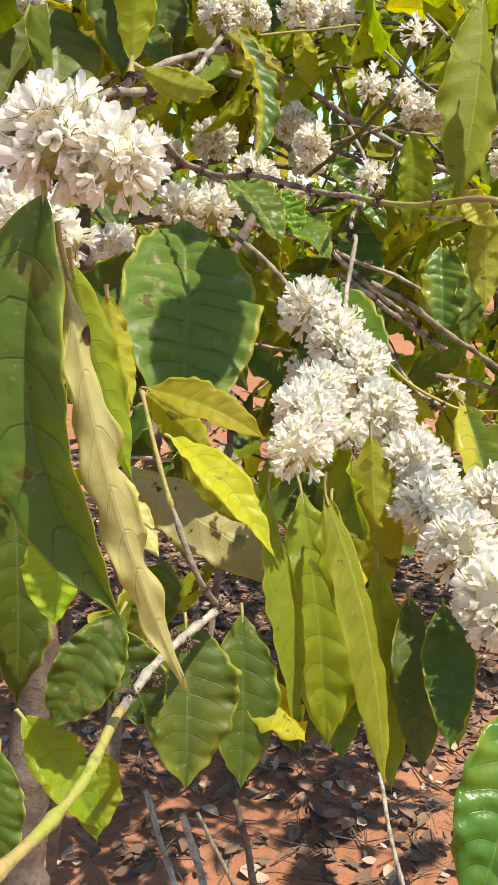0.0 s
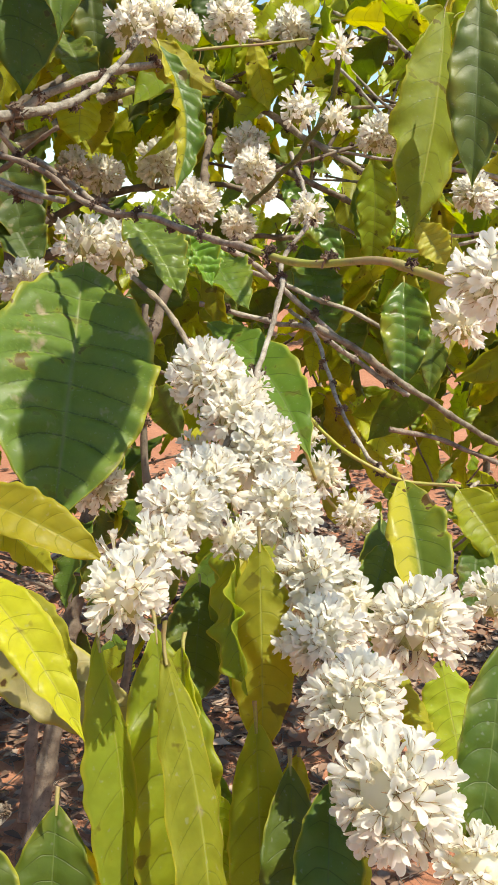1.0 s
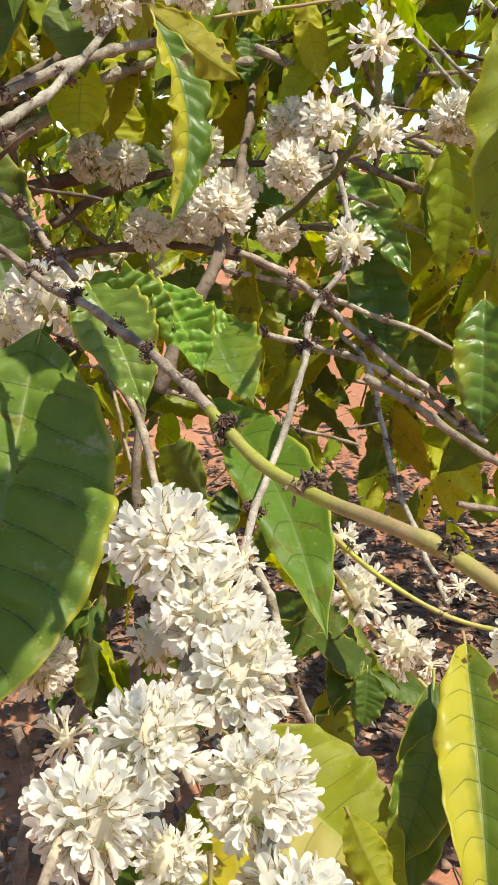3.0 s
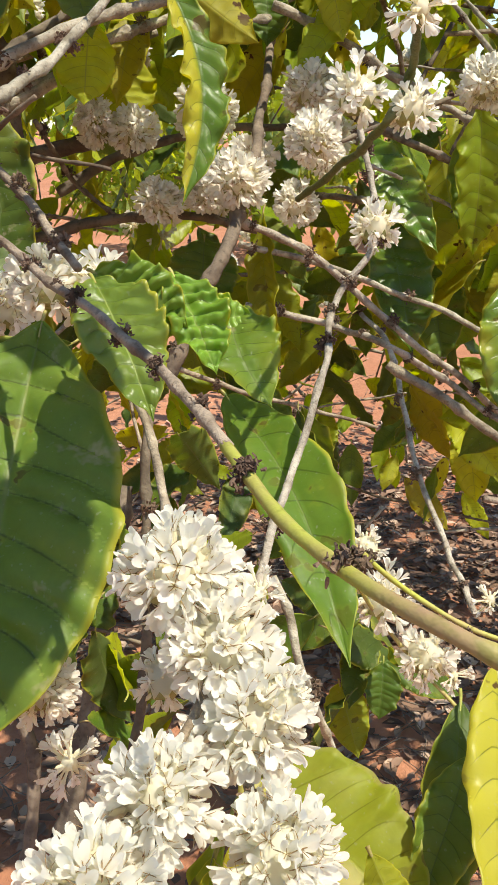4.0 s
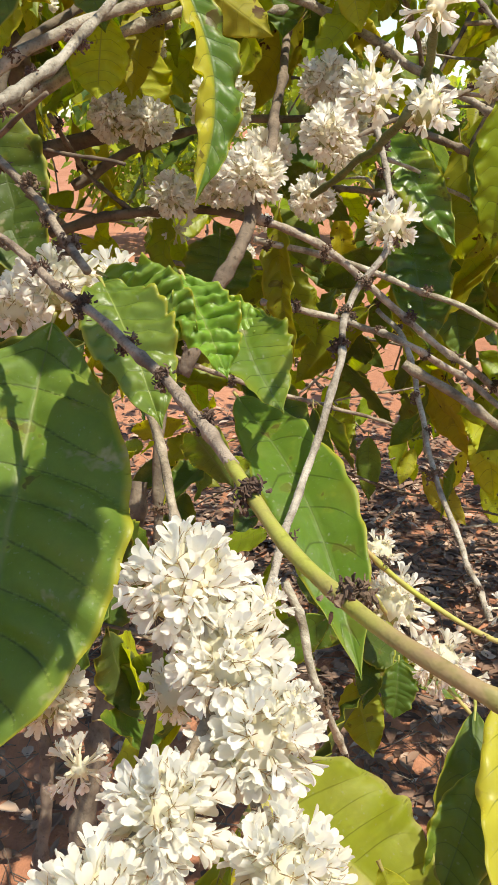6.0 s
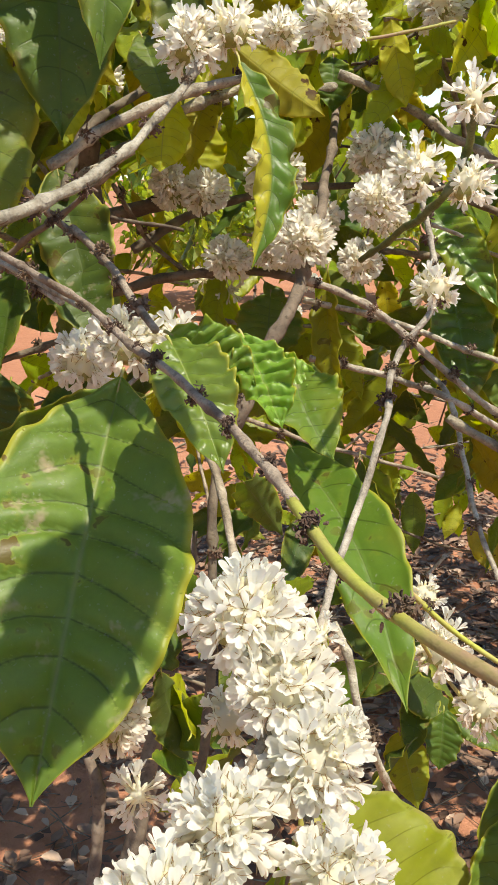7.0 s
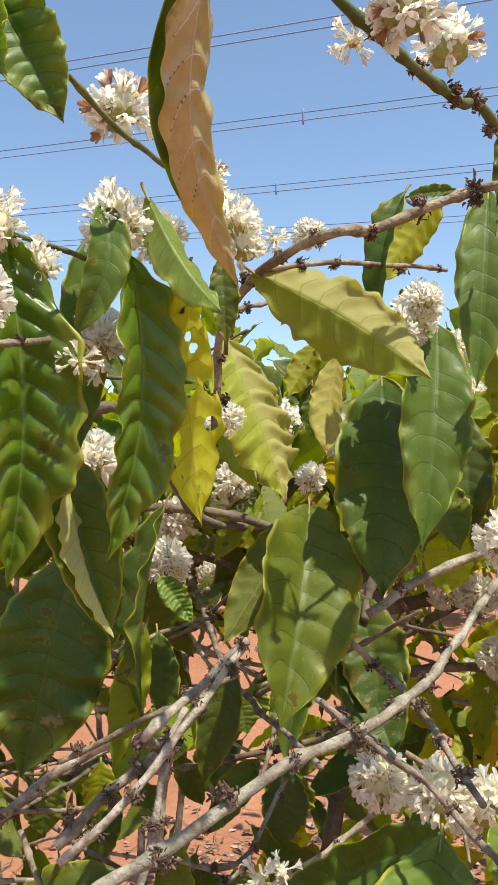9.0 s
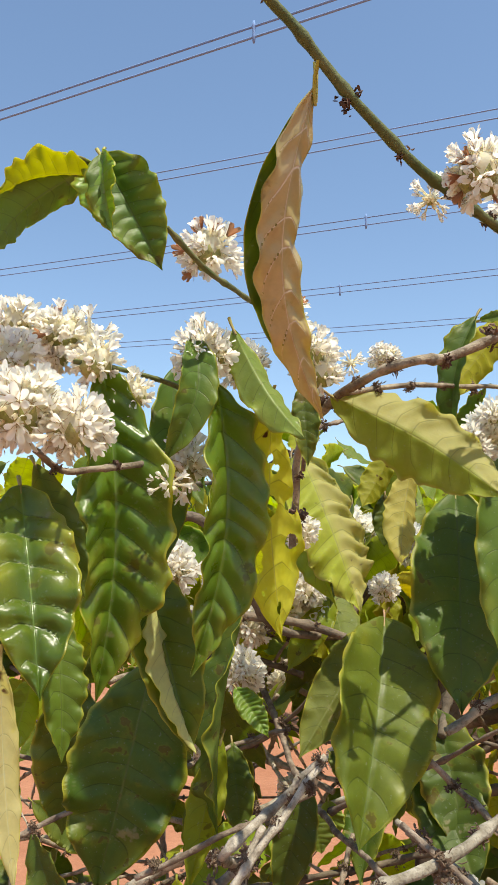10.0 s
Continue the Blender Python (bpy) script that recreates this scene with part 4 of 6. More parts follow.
cluster(shrub, (0.248, 0.651, 1.087), 0.0206, 178, 40)
cluster(shrub, (0.045, 0.709, 1.173), 0.0138, 179, 16)
cluster(shrub, (0.075, 0.601, 1.148), 0.0153, 180, 40)
cluster(shrub, (0.089, 0.715, 1.218), 0.0105, 181, 14)
cluster(shrub, (-0.032, 0.746, 1.134), 0.0199, 182, 66)
cluster(shrub, (-0.027, 0.761, 1.072), 0.0179, 183, 14)
cluster(shrub, (0.114, 0.635, 1.158), 0.0146, 184, 40)
cluster(shrub, (0.103, 0.678, 1.192), 0.0130, 185, 40)
cluster(shrub, (0.194, 0.497, 1.304), 0.0212, 186, 40)
cluster(shrub, (0.189, 0.543, 1.282), 0.0145, 187, 40)

# flowers on the branches behind
cluster(shrub, (-0.073, 0.921, 1.315), 0.0289, 188, 36)
cluster(shrub, (-0.039, 0.921, 1.310), 0.0251, 189, 30)
cluster(shrub, (-0.170, 1.063, 1.269), 0.0299, 190, 34)
cluster(shrub, (-0.064, 1.439, 1.424), 0.0327, 191, 30)
cluster(shrub, (0.063, 1.400, 1.442), 0.0285, 192, 28)
cluster(shrub, (0.003, 1.228, 1.361), 0.0264, 193, 28)
cluster(shrub, (0.078, 1.178, 1.397), 0.0224, 194, 28)
cluster(shrub, (0.134, 0.987, 1.344), 0.0165, 195, 26)
cluster(shrub, (0.148, 0.797, 1.455), 0.0148, 196, 14)
cluster(shrub, (0.121, 0.880, 1.424), 0.0158, 197, 26)
cluster(shrub, (0.150, 0.879, 1.416), 0.0140, 198, 22)
cluster(shrub, (0.232, 1.244, 1.442), 0.0235, 199, 26)
cluster(shrub, (0.271, 1.242, 1.432), 0.0248, 200, 26)
cluster(shrub, (0.340, 1.176, 1.368), 0.0237, 201, 18)
cluster(shrub, (-0.188, 1.408, 1.408), 0.0214, 202, 20)
cluster(shrub, (-0.143, 1.408, 1.405), 0.0260, 203, 24)
cluster(shrub, (0.149, 0.920, 1.096), 0.0215, 204, 28)
cluster(shrub, (0.181, 0.909, 1.058), 0.0204, 205, 26)
cluster(shrub, (0.136, 0.924, 1.134), 0.0127, 206, 16)
cluster(shrub, (0.215, 0.875, 1.127), 0.0117, 207, 8)
cluster(shrub, (0.201, 0.907, 1.046), 0.0110, 208, 10)
cluster(shrub, (-0.115, 1.395, 1.327), 0.0286, 209, 34)
cluster(shrub, (-0.060, 1.407, 1.338), 0.0251, 210, 30)
cluster(shrub, (-0.046, 1.449, 1.323), 0.0174, 211, 16)
cluster(shrub, (-0.168, 1.473, 1.292), 0.0170, 212, 8)
cluster(shrub, (-0.132, 1.473, 1.278), 0.0183, 213, 9)
cluster(shrub, (0.056, 1.273, 1.336), 0.0214, 214, 26)
cluster(shrub, (0.085, 1.274, 1.380), 0.0189, 215, 22)
cluster(shrub, (0.020, 0.881, 1.555), 0.0161, 216, 13)
cluster(shrub, (-0.028, 0.953, 1.507), 0.0226, 217, 51)
cluster(shrub, (-0.002, 0.962, 1.516), 0.0181, 218, 26)
cluster(shrub, (0.008, 1.081, 1.531), 0.0152, 219, 22)
cluster(shrub, (0.056, 1.037, 1.529), 0.0241, 220, 54)
cluster(shrub, (0.126, 1.371, 1.591), 0.0272, 221, 26)
cluster(shrub, (-0.003, 1.401, 1.375), 0.0250, 222, 28)
cluster(shrub, (0.061, 1.412, 1.443), 0.0271, 223, 30)
cluster(shrub, (0.093, 1.747, 1.655), 0.0162, 224, 14)
cluster(shrub, (-0.206, 0.870, 1.245), 0.0190, 225, 13)
cluster(shrub, (-0.189, 0.876, 1.253), 0.0135, 226, 8)
cluster(shrub, (-0.147, 1.323, 1.720), 0.0225, 227, 24)
cluster(shrub, (0.084, 1.476, 1.394), 0.0233, 228, 20)

# flowers at the top, against the sky
cluster(shrub, (-0.214, 0.698, 1.788), 0.0225, 229, 51, old=0.12)
cluster(shrub, (-0.215, 0.698, 1.715), 0.0229, 230, 51)
cluster(shrub, (-0.217, 0.750, 1.718), 0.0200, 231, 42)
cluster(shrub, (-0.179, 0.750, 1.753), 0.0143, 232, 42, old=0.1)
cluster(shrub, (-0.166, 0.755, 1.723), 0.0207, 233, 60)
cluster(shrub, (-0.157, 0.759, 1.707), 0.0143, 234, 26)
cluster(shrub, (-0.242, 0.715, 1.643), 0.0229, 235, 45)
cluster(shrub, (-0.219, 0.665, 1.624), 0.0124, 236, 12)
cluster(shrub, (-0.001, 0.601, 1.745), 0.0178, 237, 60, old=0.22)
cluster(shrub, (-0.031, 0.620, 1.748), 0.0107, 238, 14)
cluster(shrub, (-0.002, 0.679, 1.767), 0.0165, 239, 26, old=0.1)
cluster(shrub, (-0.173, 0.842, 1.737), 0.0107, 240, 14)
cluster(shrub, (-0.150, 0.855, 1.741), 0.0115, 241, 16)
cluster(shrub, (-0.116, 1.017, 1.699), 0.0233, 242, 32)
cluster(shrub, (-0.099, 0.987, 1.710), 0.0182, 243, 42)
cluster(shrub, (-0.118, 0.977, 1.683), 0.0200, 244, 45)
cluster(shrub, (-0.269, 0.940, 1.611), 0.0153, 245, 24)
cluster(shrub, (-0.430, 0.953, 1.578), 0.0332, 246, 36)
cluster(shrub, (-0.272, 1.146, 1.560), 0.0154, 247, 18)
cluster(shrub, (-0.908, 1.926, 1.382), 0.0476, 248, 26)
cluster(shrub, (-0.854, 1.960, 1.350), 0.0357, 249, 20)
cluster(shrub, (-0.319, 0.624, 1.732), 0.0195, 250, 51)
cluster(shrub, (-0.292, 0.641, 1.727), 0.0187, 251, 51, old=0.05)
cluster(shrub, (-0.293, 0.599, 1.698), 0.0195, 252, 48, old=0.06)
cluster(shrub, (-0.275, 0.650, 1.721), 0.0194, 253, 12)
cluster(shrub, (-0.255, 0.633, 1.700), 0.0163, 254, 22)
cluster(shrub, (-0.238, 0.558, 1.654), 0.0253, 255, 60)
cluster(shrub, (-0.216, 0.573, 1.645), 0.0217, 256, 54)
cluster(shrub, (-0.249, 0.663, 1.684), 0.0147, 257, 24)
cluster(shrub, (0.029, 1.141, 1.708), 0.0274, 258, 32)
cluster(shrub, (-0.004, 1.186, 1.732), 0.0180, 259, 22)
cluster(shrub, (-0.017, 1.089, 1.574), 0.0175, 260, 18)
cluster(shrub, (-0.458, 1.160, 1.512), 0.0249, 261, 26)
cluster(shrub, (-0.446, 1.271, 1.518), 0.0205, 262, 20)
cluster(shrub, (-0.411, 1.065, 1.468), 0.0247, 263, 28)
cluster(shrub, (-0.182, 1.384, 1.422), 0.0191, 264, 20)
cluster(shrub, (-0.303, 0.647, 1.716), 0.0184, 265, 45)

# flowers close to the lens
cluster(shrub, (-0.057, 0.305, 1.326), 0.0217, 266, 69)
cluster(shrub, (-0.036, 0.298, 1.318), 0.0176, 267, 60)
cluster(shrub, (-0.101, 0.411, 1.299), 0.0225, 268, 60)
cluster(shrub, (-0.084, 0.430, 1.292), 0.0124, 269, 22)

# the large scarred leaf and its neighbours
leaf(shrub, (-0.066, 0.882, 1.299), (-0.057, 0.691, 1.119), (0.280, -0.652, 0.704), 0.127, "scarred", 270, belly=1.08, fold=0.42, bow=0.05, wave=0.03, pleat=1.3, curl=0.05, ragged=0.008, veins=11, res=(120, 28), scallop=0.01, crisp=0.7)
leaf(shrub, (-0.096, 1.012, 1.252), (-0.212, 0.907, 1.212), (0.662, -0.748, 0.040), 0.066, "dark", 271, fold=0.3, bow=0.05, veins=10)
leaf(shrub, (-0.195, 0.858, 1.222), (-0.149, 0.755, 1.117), (0.560, -0.458, 0.690), 0.063, "green", 272, fold=0.45, pleat=0.8)
leaf(shrub, (-0.222, 0.806, 1.226), (-0.171, 0.707, 1.140), (0.521, -0.395, 0.757), 0.058, "green", 273, fold=0.45, pleat=0.8)
leaf(shrub, (-0.272, 0.912, 1.187), (-0.276, 0.905, 1.138), (0.684, -0.728, 0.046), 0.056, "lime", 274)
leaf(shrub, (-0.231, 1.151, 1.383), (-0.161, 1.085, 1.280), (0.231, -0.740, 0.632), 0.069, "dark", 275)
leaf(shrub, (-0.326, 1.215, 1.211), (-0.337, 1.200, 1.159), (0.516, -0.848, 0.125), 0.061, "dark", 276)

# leaves round the flower spikes
leaf(shrub, (-0.062, 0.542, 1.193), (0.014, 0.526, 1.163), (0.120, -0.711, 0.693), 0.029, "yellow", 277, fold=0.35, bow=0.1, wave=0.05)
leaf(shrub, (-0.068, 0.562, 1.186), (-0.022, 0.561, 1.140), (0.012, 1.000, -0.004), 0.026, "lime", 278, fold=0.3)
leaf(shrub, (-0.042, 0.492, 1.172), (0.019, 0.442, 1.116), (0.291, -0.524, 0.801), 0.025, "yellow", 279, fold=0.4, bow=0.09, wave=0.07)
leaf(shrub, (-0.039, 0.505, 1.162), (0.007, 0.484, 1.119), (0.077, 0.929, -0.362), 0.025, "lime", 280, wave=0.08)
leaf(shrub, (0.015, 0.492, 1.139), (0.034, 0.433, 0.999), (-0.819, 0.480, -0.315), 0.029, "lime", 281, fold=0.5, bow=-0.05, wave=0.03, pleat=0.6)
leaf(shrub, (-0.000, 0.475, 1.043), (0.036, 0.417, 1.014), (-0.311, 0.262, -0.914), 0.038, "lime", 282, fold=0.3)
leaf(shrub, (0.038, 0.528, 1.126), (0.053, 0.477, 0.969), (0.290, -0.892, 0.347), 0.050, "lime", 283, fold=0.25)
leaf(shrub, (0.049, 0.474, 1.143), (0.076, 0.384, 1.010), (-0.467, 0.659, -0.590), 0.026, "lime", 284, fold=0.5, bow=-0.04, wave=0.06, pleat=1.3, veins=12, side=0.03)
leaf(shrub, (0.055, 0.498, 1.131), (0.073, 0.457, 1.048), (-0.630, -0.742, 0.231), 0.024, "lime", 285, fold=0.5, wave=0.09)
leaf(shrub, (0.079, 0.641, 1.143), (0.085, 0.537, 1.082), (-0.905, -0.255, 0.341), 0.036, "lime", 286, wave=0.14, fold=0.5)
leaf(shrub, (0.091, 0.595, 1.148), (0.094, 0.529, 1.048), (0.060, 0.832, -0.551), 0.040, "lime", 287, fold=0.2, wave=0.07)
leaf(shrub, (0.108, 0.511, 1.058), (0.111, 0.457, 0.966), (0.017, -0.861, 0.508), 0.034, "dark", 288, fold=0.2)
leaf(shrub, (0.113, 0.530, 1.052), (0.110, 0.502, 1.023), (-0.273, 0.710, -0.649), 0.018, "lime", 289)
leaf(shrub, (0.127, 0.491, 1.062), (0.122, 0.434, 0.997), (-0.013, -0.748, 0.664), 0.033, "dark", 290, fold=0.3)
leaf(shrub, (0.141, 0.505, 1.032), (0.141, 0.487, 0.961), (-0.192, 0.952, -0.239), 0.025, "lime", 291, wave=0.09)
leaf(shrub, (0.160, 0.407, 1.052), (0.114, 0.341, 0.963), (0.050, -0.624, 0.779), 0.055, "fresh", 292, fold=0.25, pleat=1.4, bow=0.08)
leaf(shrub, (0.173, 0.441, 1.025), (0.174, 0.409, 0.978), (0.052, 0.823, -0.566), 0.032, "lime", 293)
leaf(shrub, (-0.090, 0.549, 1.135), (0.043, 0.512, 1.064), (-0.060, 0.833, -0.550), 0.043, "straw", 294, fold=0.15, bow=-0.05, wave=0.06)
leaf(shrub, (-0.084, 0.530, 1.142), (-0.053, 0.497, 1.091), (-0.289, 0.711, -0.641), 0.020, "straw", 295, fold=0.3, wave=0.08)
leaf(shrub, (-0.000, 0.461, 1.071), (-0.001, 0.419, 0.982), (0.237, -0.874, 0.423), 0.041, "green", 296, fold=0.2, pleat=0.25, wave=0.05)
leaf(shrub, (-0.031, 0.432, 1.080), (-0.030, 0.392, 1.002), (0.313, -0.840, 0.442), 0.055, "green", 297, fold=0.2, pleat=0.25, wave=0.05)
leaf(shrub, (-0.046, 0.487, 1.094), (-0.076, 0.465, 1.046), (0.360, -0.910, 0.204), 0.037, "green", 298, fold=0.3, pleat=0.9)
leaf(shrub, (0.070, 0.524, 1.031), (0.065, 0.508, 0.965), (0.033, 0.969, -0.247), 0.027, "lime", 299)
leaf(shrub, (0.119, 0.528, 1.024), (0.106, 0.505, 0.977), (0.100, 0.950, -0.250), 0.023, "lime", 1003, fold=0.3)
leaf(shrub, (0.061, 0.550, 1.033), (0.066, 0.514, 0.934), (0.200, -0.930, 0.300), 0.041, "green", 1002, fold=0.25)
leaf(shrub, (0.090, 0.530, 1.072), (0.094, 0.465, 0.944), (0.100, 0.950, -0.250), 0.036, "lime", 1001, fold=0.3)
leaf(shrub, (0.030, 0.519, 1.011), (0.035, 0.503, 0.947), (0.193, -0.948, 0.253), 0.039, "dark", 300)
leaf(shrub, (0.211, 0.813, 1.121), (0.213, 0.675, 1.031), (0.035, -0.543, 0.839), 0.048, "half", 301, fold=0.5, pleat=0.55, wave=0.1, veins=10, bow=0.05)
leaf(shrub, (0.196, 0.832, 1.081), (0.178, 0.727, 1.005), (0.188, -0.599, 0.778), 0.039, "green", 302, fold=0.15)
leaf(shrub, (0.259, 0.822, 1.111), (0.297, 0.768, 1.056), (-0.071, -0.737, 0.672), 0.045, "lime", 303, fold=0.4)
leaf(shrub, (0.270, 0.793, 1.077), (0.256, 0.739, 1.029), (0.003, -0.669, 0.743), 0.032, "green", 304)
leaf(shrub, (0.197, 0.791, 1.075), (0.170, 0.736, 1.021), (0.103, -0.723, 0.683), 0.037, "dark", 305)
leaf(shrub, (0.211, 0.640, 1.049), (0.221, 0.584, 0.989), (0.056, 0.737, -0.674), 0.037, "lime", 306, fold=0.1)
leaf(shrub, (0.213, 0.515, 1.126), (0.187, 0.450, 1.031), (0.010, -0.824, 0.566), 0.036, "green", 307, fold=0.3, pleat=0.9)
leaf(shrub, (0.180, 0.630, 1.050), (0.192, 0.571, 1.020), (-0.054, 0.448, -0.892), 0.026, "lime", 308)
leaf(shrub, (0.040, 0.923, 1.242), (0.129, 0.752, 1.156), (0.024, -0.440, 0.898), 0.051, "green", 309, fold=0.4, bow=0.04, side=-0.05, pleat=0.4, veins=8, wave=0.05)
leaf(shrub, (0.070, 0.783, 1.066), (0.177, 0.716, 1.023), (0.014, -0.518, 0.855), 0.090, "faded", 310, fold=0.15, bow=-0.04, pleat=0.4, scallop=0.012, wave=0.05)
leaf(shrub, (0.116, 1.208, 0.810), (0.141, 1.179, 0.730), (-0.093, 0.926, -0.366), 0.051, "lime", 311)
leaf(shrub, (0.164, 1.199, 0.851), (0.161, 1.174, 0.791), (0.192, -0.909, 0.370), 0.042, "green", 312)
leaf(shrub, (0.077, 0.696, 1.112), (0.074, 0.622, 1.033), (-0.749, -0.469, 0.468), 0.026, "lime", 313, wave=0.12, fold=0.5)
leaf(shrub, (0.081, 0.721, 1.089), (0.094, 0.654, 0.989), (-0.085, 0.822, -0.564), 0.042, "yellow", 314, fold=0.15)
leaf(shrub, (0.049, 0.676, 1.088), (0.046, 0.617, 1.022), (0.400, -0.687, 0.607), 0.046, "green", 315, fold=0.15)
leaf(shrub, (0.142, 0.721, 1.070), (0.164, 0.694, 1.041), (-0.060, 0.707, -0.704), 0.023, "lime", 316, wave=0.1)

# leaves hanging on the right
leaf(shrub, (0.299, 1.206, 1.577), (0.246, 1.058, 1.317), (-0.418, 0.824, -0.383), 0.084, "lime", 317, fold=0.25, bow=-0.04, pleat=0.4)
leaf(shrub, (0.310, 1.080, 1.566), (0.298, 1.010, 1.367), (-0.115, -0.934, 0.337), 0.060, "dark", 318, fold=0.3, wave=0.08)
leaf(shrub, (0.264, 1.115, 1.335), (0.296, 1.104, 1.289), (-0.026, -0.977, 0.210), 0.039, "blotched", 320, wave=0.1)
leaf(shrub, (0.239, 1.343, 1.428), (0.242, 1.356, 1.273), (0.300, -0.900, 0.300), 0.063, "lime", 321, fold=0.2)
leaf(shrub, (0.242, 1.410, 1.406), (0.236, 1.358, 1.280), (0.137, -0.918, 0.373), 0.058, "green", 322, pleat=0.9)
leaf(shrub, (0.324, 1.215, 1.319), (0.321, 1.179, 1.176), (0.122, 0.963, -0.242), 0.051, "yellow", 323, fold=0.1)
leaf(shrub, (0.281, 1.302, 1.259), (0.277, 1.237, 1.122), (-0.053, -0.901, 0.430), 0.069, "fresh", 324, pleat=0.9)
leaf(shrub, (0.327, 1.299, 1.244), (0.310, 1.236, 1.115), (-0.059, -0.893, 0.446), 0.046, "dark", 325)
leaf(shrub, (0.118, 1.394, 1.396), (0.203, 1.316, 1.281), (-0.073, -0.849, 0.523), 0.052, "fresh", 326, fold=0.3, pleat=1.6, veins=10)
leaf(shrub, (0.149, 1.417, 1.307), (0.183, 1.332, 1.167), (0.120, -0.835, 0.537), 0.074, "fresh", 327, pleat=1.4)
leaf(shrub, (0.213, 1.512, 1.382), (0.254, 1.449, 1.215), (-0.015, 0.935, -0.354), 0.075, "lime", 328, pleat=0.7)
leaf(shrub, (0.214, 1.559, 1.231), (0.234, 1.511, 1.108), (-0.006, -0.933, 0.359), 0.074, "dark", 329)
leaf(shrub, (0.016, 1.327, 1.322), (0.045, 1.227, 1.173), (-0.597, -0.713, 0.366), 0.039, "lime", 330, fold=0.3, wave=0.1, pleat=1.2, veins=12)
leaf(shrub, (0.146, 1.392, 1.249), (0.165, 1.364, 1.172), (-0.105, 0.923, -0.371), 0.032, "lime", 331)

# crumpled young leaves on the branch
leaf(shrub, (-0.015, 0.832, 1.334), (0.030, 0.771, 1.276), (0.251, -0.591, 0.767), 0.045, "young", 332, fold=0.35, wave=0.1, pleat=1.6, crumple=0.05, bow=0.08, veins=9, res=(100, 26))
leaf(shrub, (-0.022, 0.854, 1.334), (0.033, 0.845, 1.303), (0.164, -0.838, 0.521), 0.042, "young", 333, fold=0.4, wave=0.16, pleat=2.4, crumple=0.1, res=(90, 24))
leaf(shrub, (0.019, 0.872, 1.331), (0.049, 0.841, 1.280), (0.342, -0.699, 0.628), 0.035, "young", 334, fold=0.5, wave=0.16, pleat=2.4, crumple=0.1, res=(90, 24))
leaf(shrub, (0.046, 0.904, 1.307), (0.080, 0.842, 1.261), (0.198, -0.526, 0.827), 0.047, "green", 335, fold=0.35, wave=0.07, side=0.08, crumple=0.04)
leaf(shrub, (0.020, 0.883, 1.297), (0.062, 0.894, 1.303), (0.168, -0.871, 0.462), 0.030, "young", 336, fold=0.3, wave=0.14, pleat=1.6, crumple=0.05)

# narrow yellow leaf and others behind it
leaf(shrub, (-0.013, 1.029, 1.504), (0.006, 0.965, 1.360), (0.644, -0.665, 0.379), 0.034, "half", 337, scallop=0.07, fold=0.45, wave=0.2, pleat=1.0, twist=0.2, veins=11, side=-0.11)
leaf(shrub, (-0.044, 1.117, 1.532), (0.042, 1.094, 1.468), (-0.006, 0.937, -0.350), 0.043, "yellow", 338, wave=0.1)
leaf(shrub, (-0.069, 1.160, 1.548), (-0.033, 1.152, 1.500), (-0.224, 0.922, -0.314), 0.036, "yellow", 339, wave=0.1)
leaf(shrub, (0.072, 1.432, 1.597), (0.095, 1.404, 1.493), (-0.135, 0.947, -0.291), 0.039, "yellow", 340)
leaf(shrub, (0.180, 1.512, 1.603), (0.177, 1.488, 1.533), (-0.152, 0.939, -0.307), 0.048, "yellow", 341)
leaf(shrub, (0.006, 1.458, 1.556), (0.008, 1.438, 1.492), (0.211, -0.930, 0.302), 0.047, "dark", 342)
leaf(shrub, (-0.148, 1.209, 1.554), (-0.112, 1.171, 1.481), (0.300, -0.783, 0.544), 0.049, "green", 343)
leaf(shrub, (-0.221, 1.611, 1.519), (-0.193, 1.582, 1.411), (-0.358, 0.875, -0.327), 0.098, "lime", 344)
leaf(shrub, (-0.074, 1.457, 1.277), (-0.077, 1.429, 1.192), (0.296, -0.910, 0.291), 0.089, "dark", 345)

# leaves of the upper left group
leaf(shrub, (-0.165, 0.786, 1.698), (-0.045, 0.803, 1.617), (-0.248, 0.956, -0.159), 0.055, "faded", 346, scallop=0.06, fold=0.35, bow=0.1, pleat=0.9, wave=0.07, side=0.06)
leaf(shrub, (-0.313, 1.019, 1.702), (-0.240, 1.005, 1.536), (-0.678, 0.645, -0.353), 0.076, "faded", 347, fold=0.15, pleat=0.4, veins=9, bow=-0.03, crisp=1.0, rake=3.4)
leaf(shrub, (-0.330, 1.034, 1.698), (-0.270, 1.016, 1.540), (-0.543, -0.832, -0.116), 0.050, "lime", 348, fold=0.4)
leaf(shrub, (-0.224, 1.113, 1.689), (-0.226, 1.079, 1.582), (-0.800, 0.600, -0.100), 0.042, "blotched", 349, wave=0.05)
leaf(shrub, (-0.249, 1.128, 1.711), (-0.273, 1.091, 1.647), (-0.733, 0.670, -0.116), 0.033, "yellow", 350)
leaf(shrub, (-0.265, 1.138, 1.665), (-0.265, 1.132, 1.605), (0.513, -0.853, 0.098), 0.030, "dark", 351)
leaf(shrub, (-0.102, 1.052, 1.701), (-0.098, 0.966, 1.496), (0.474, -0.816, 0.332), 0.065, "dark", 352, fold=0.35, pleat=0.4, scallop=0.012)
leaf(shrub, (-0.162, 1.067, 1.657), (-0.140, 0.988, 1.452), (0.429, -0.826, 0.365), 0.096, "dark", 353, fold=0.35, pleat=0.5, scallop=0.012)
leaf(shrub, (-0.142, 1.037, 1.508), (-0.146, 1.008, 1.455), (-0.553, 0.750, -0.362), 0.029, "lime", 354)
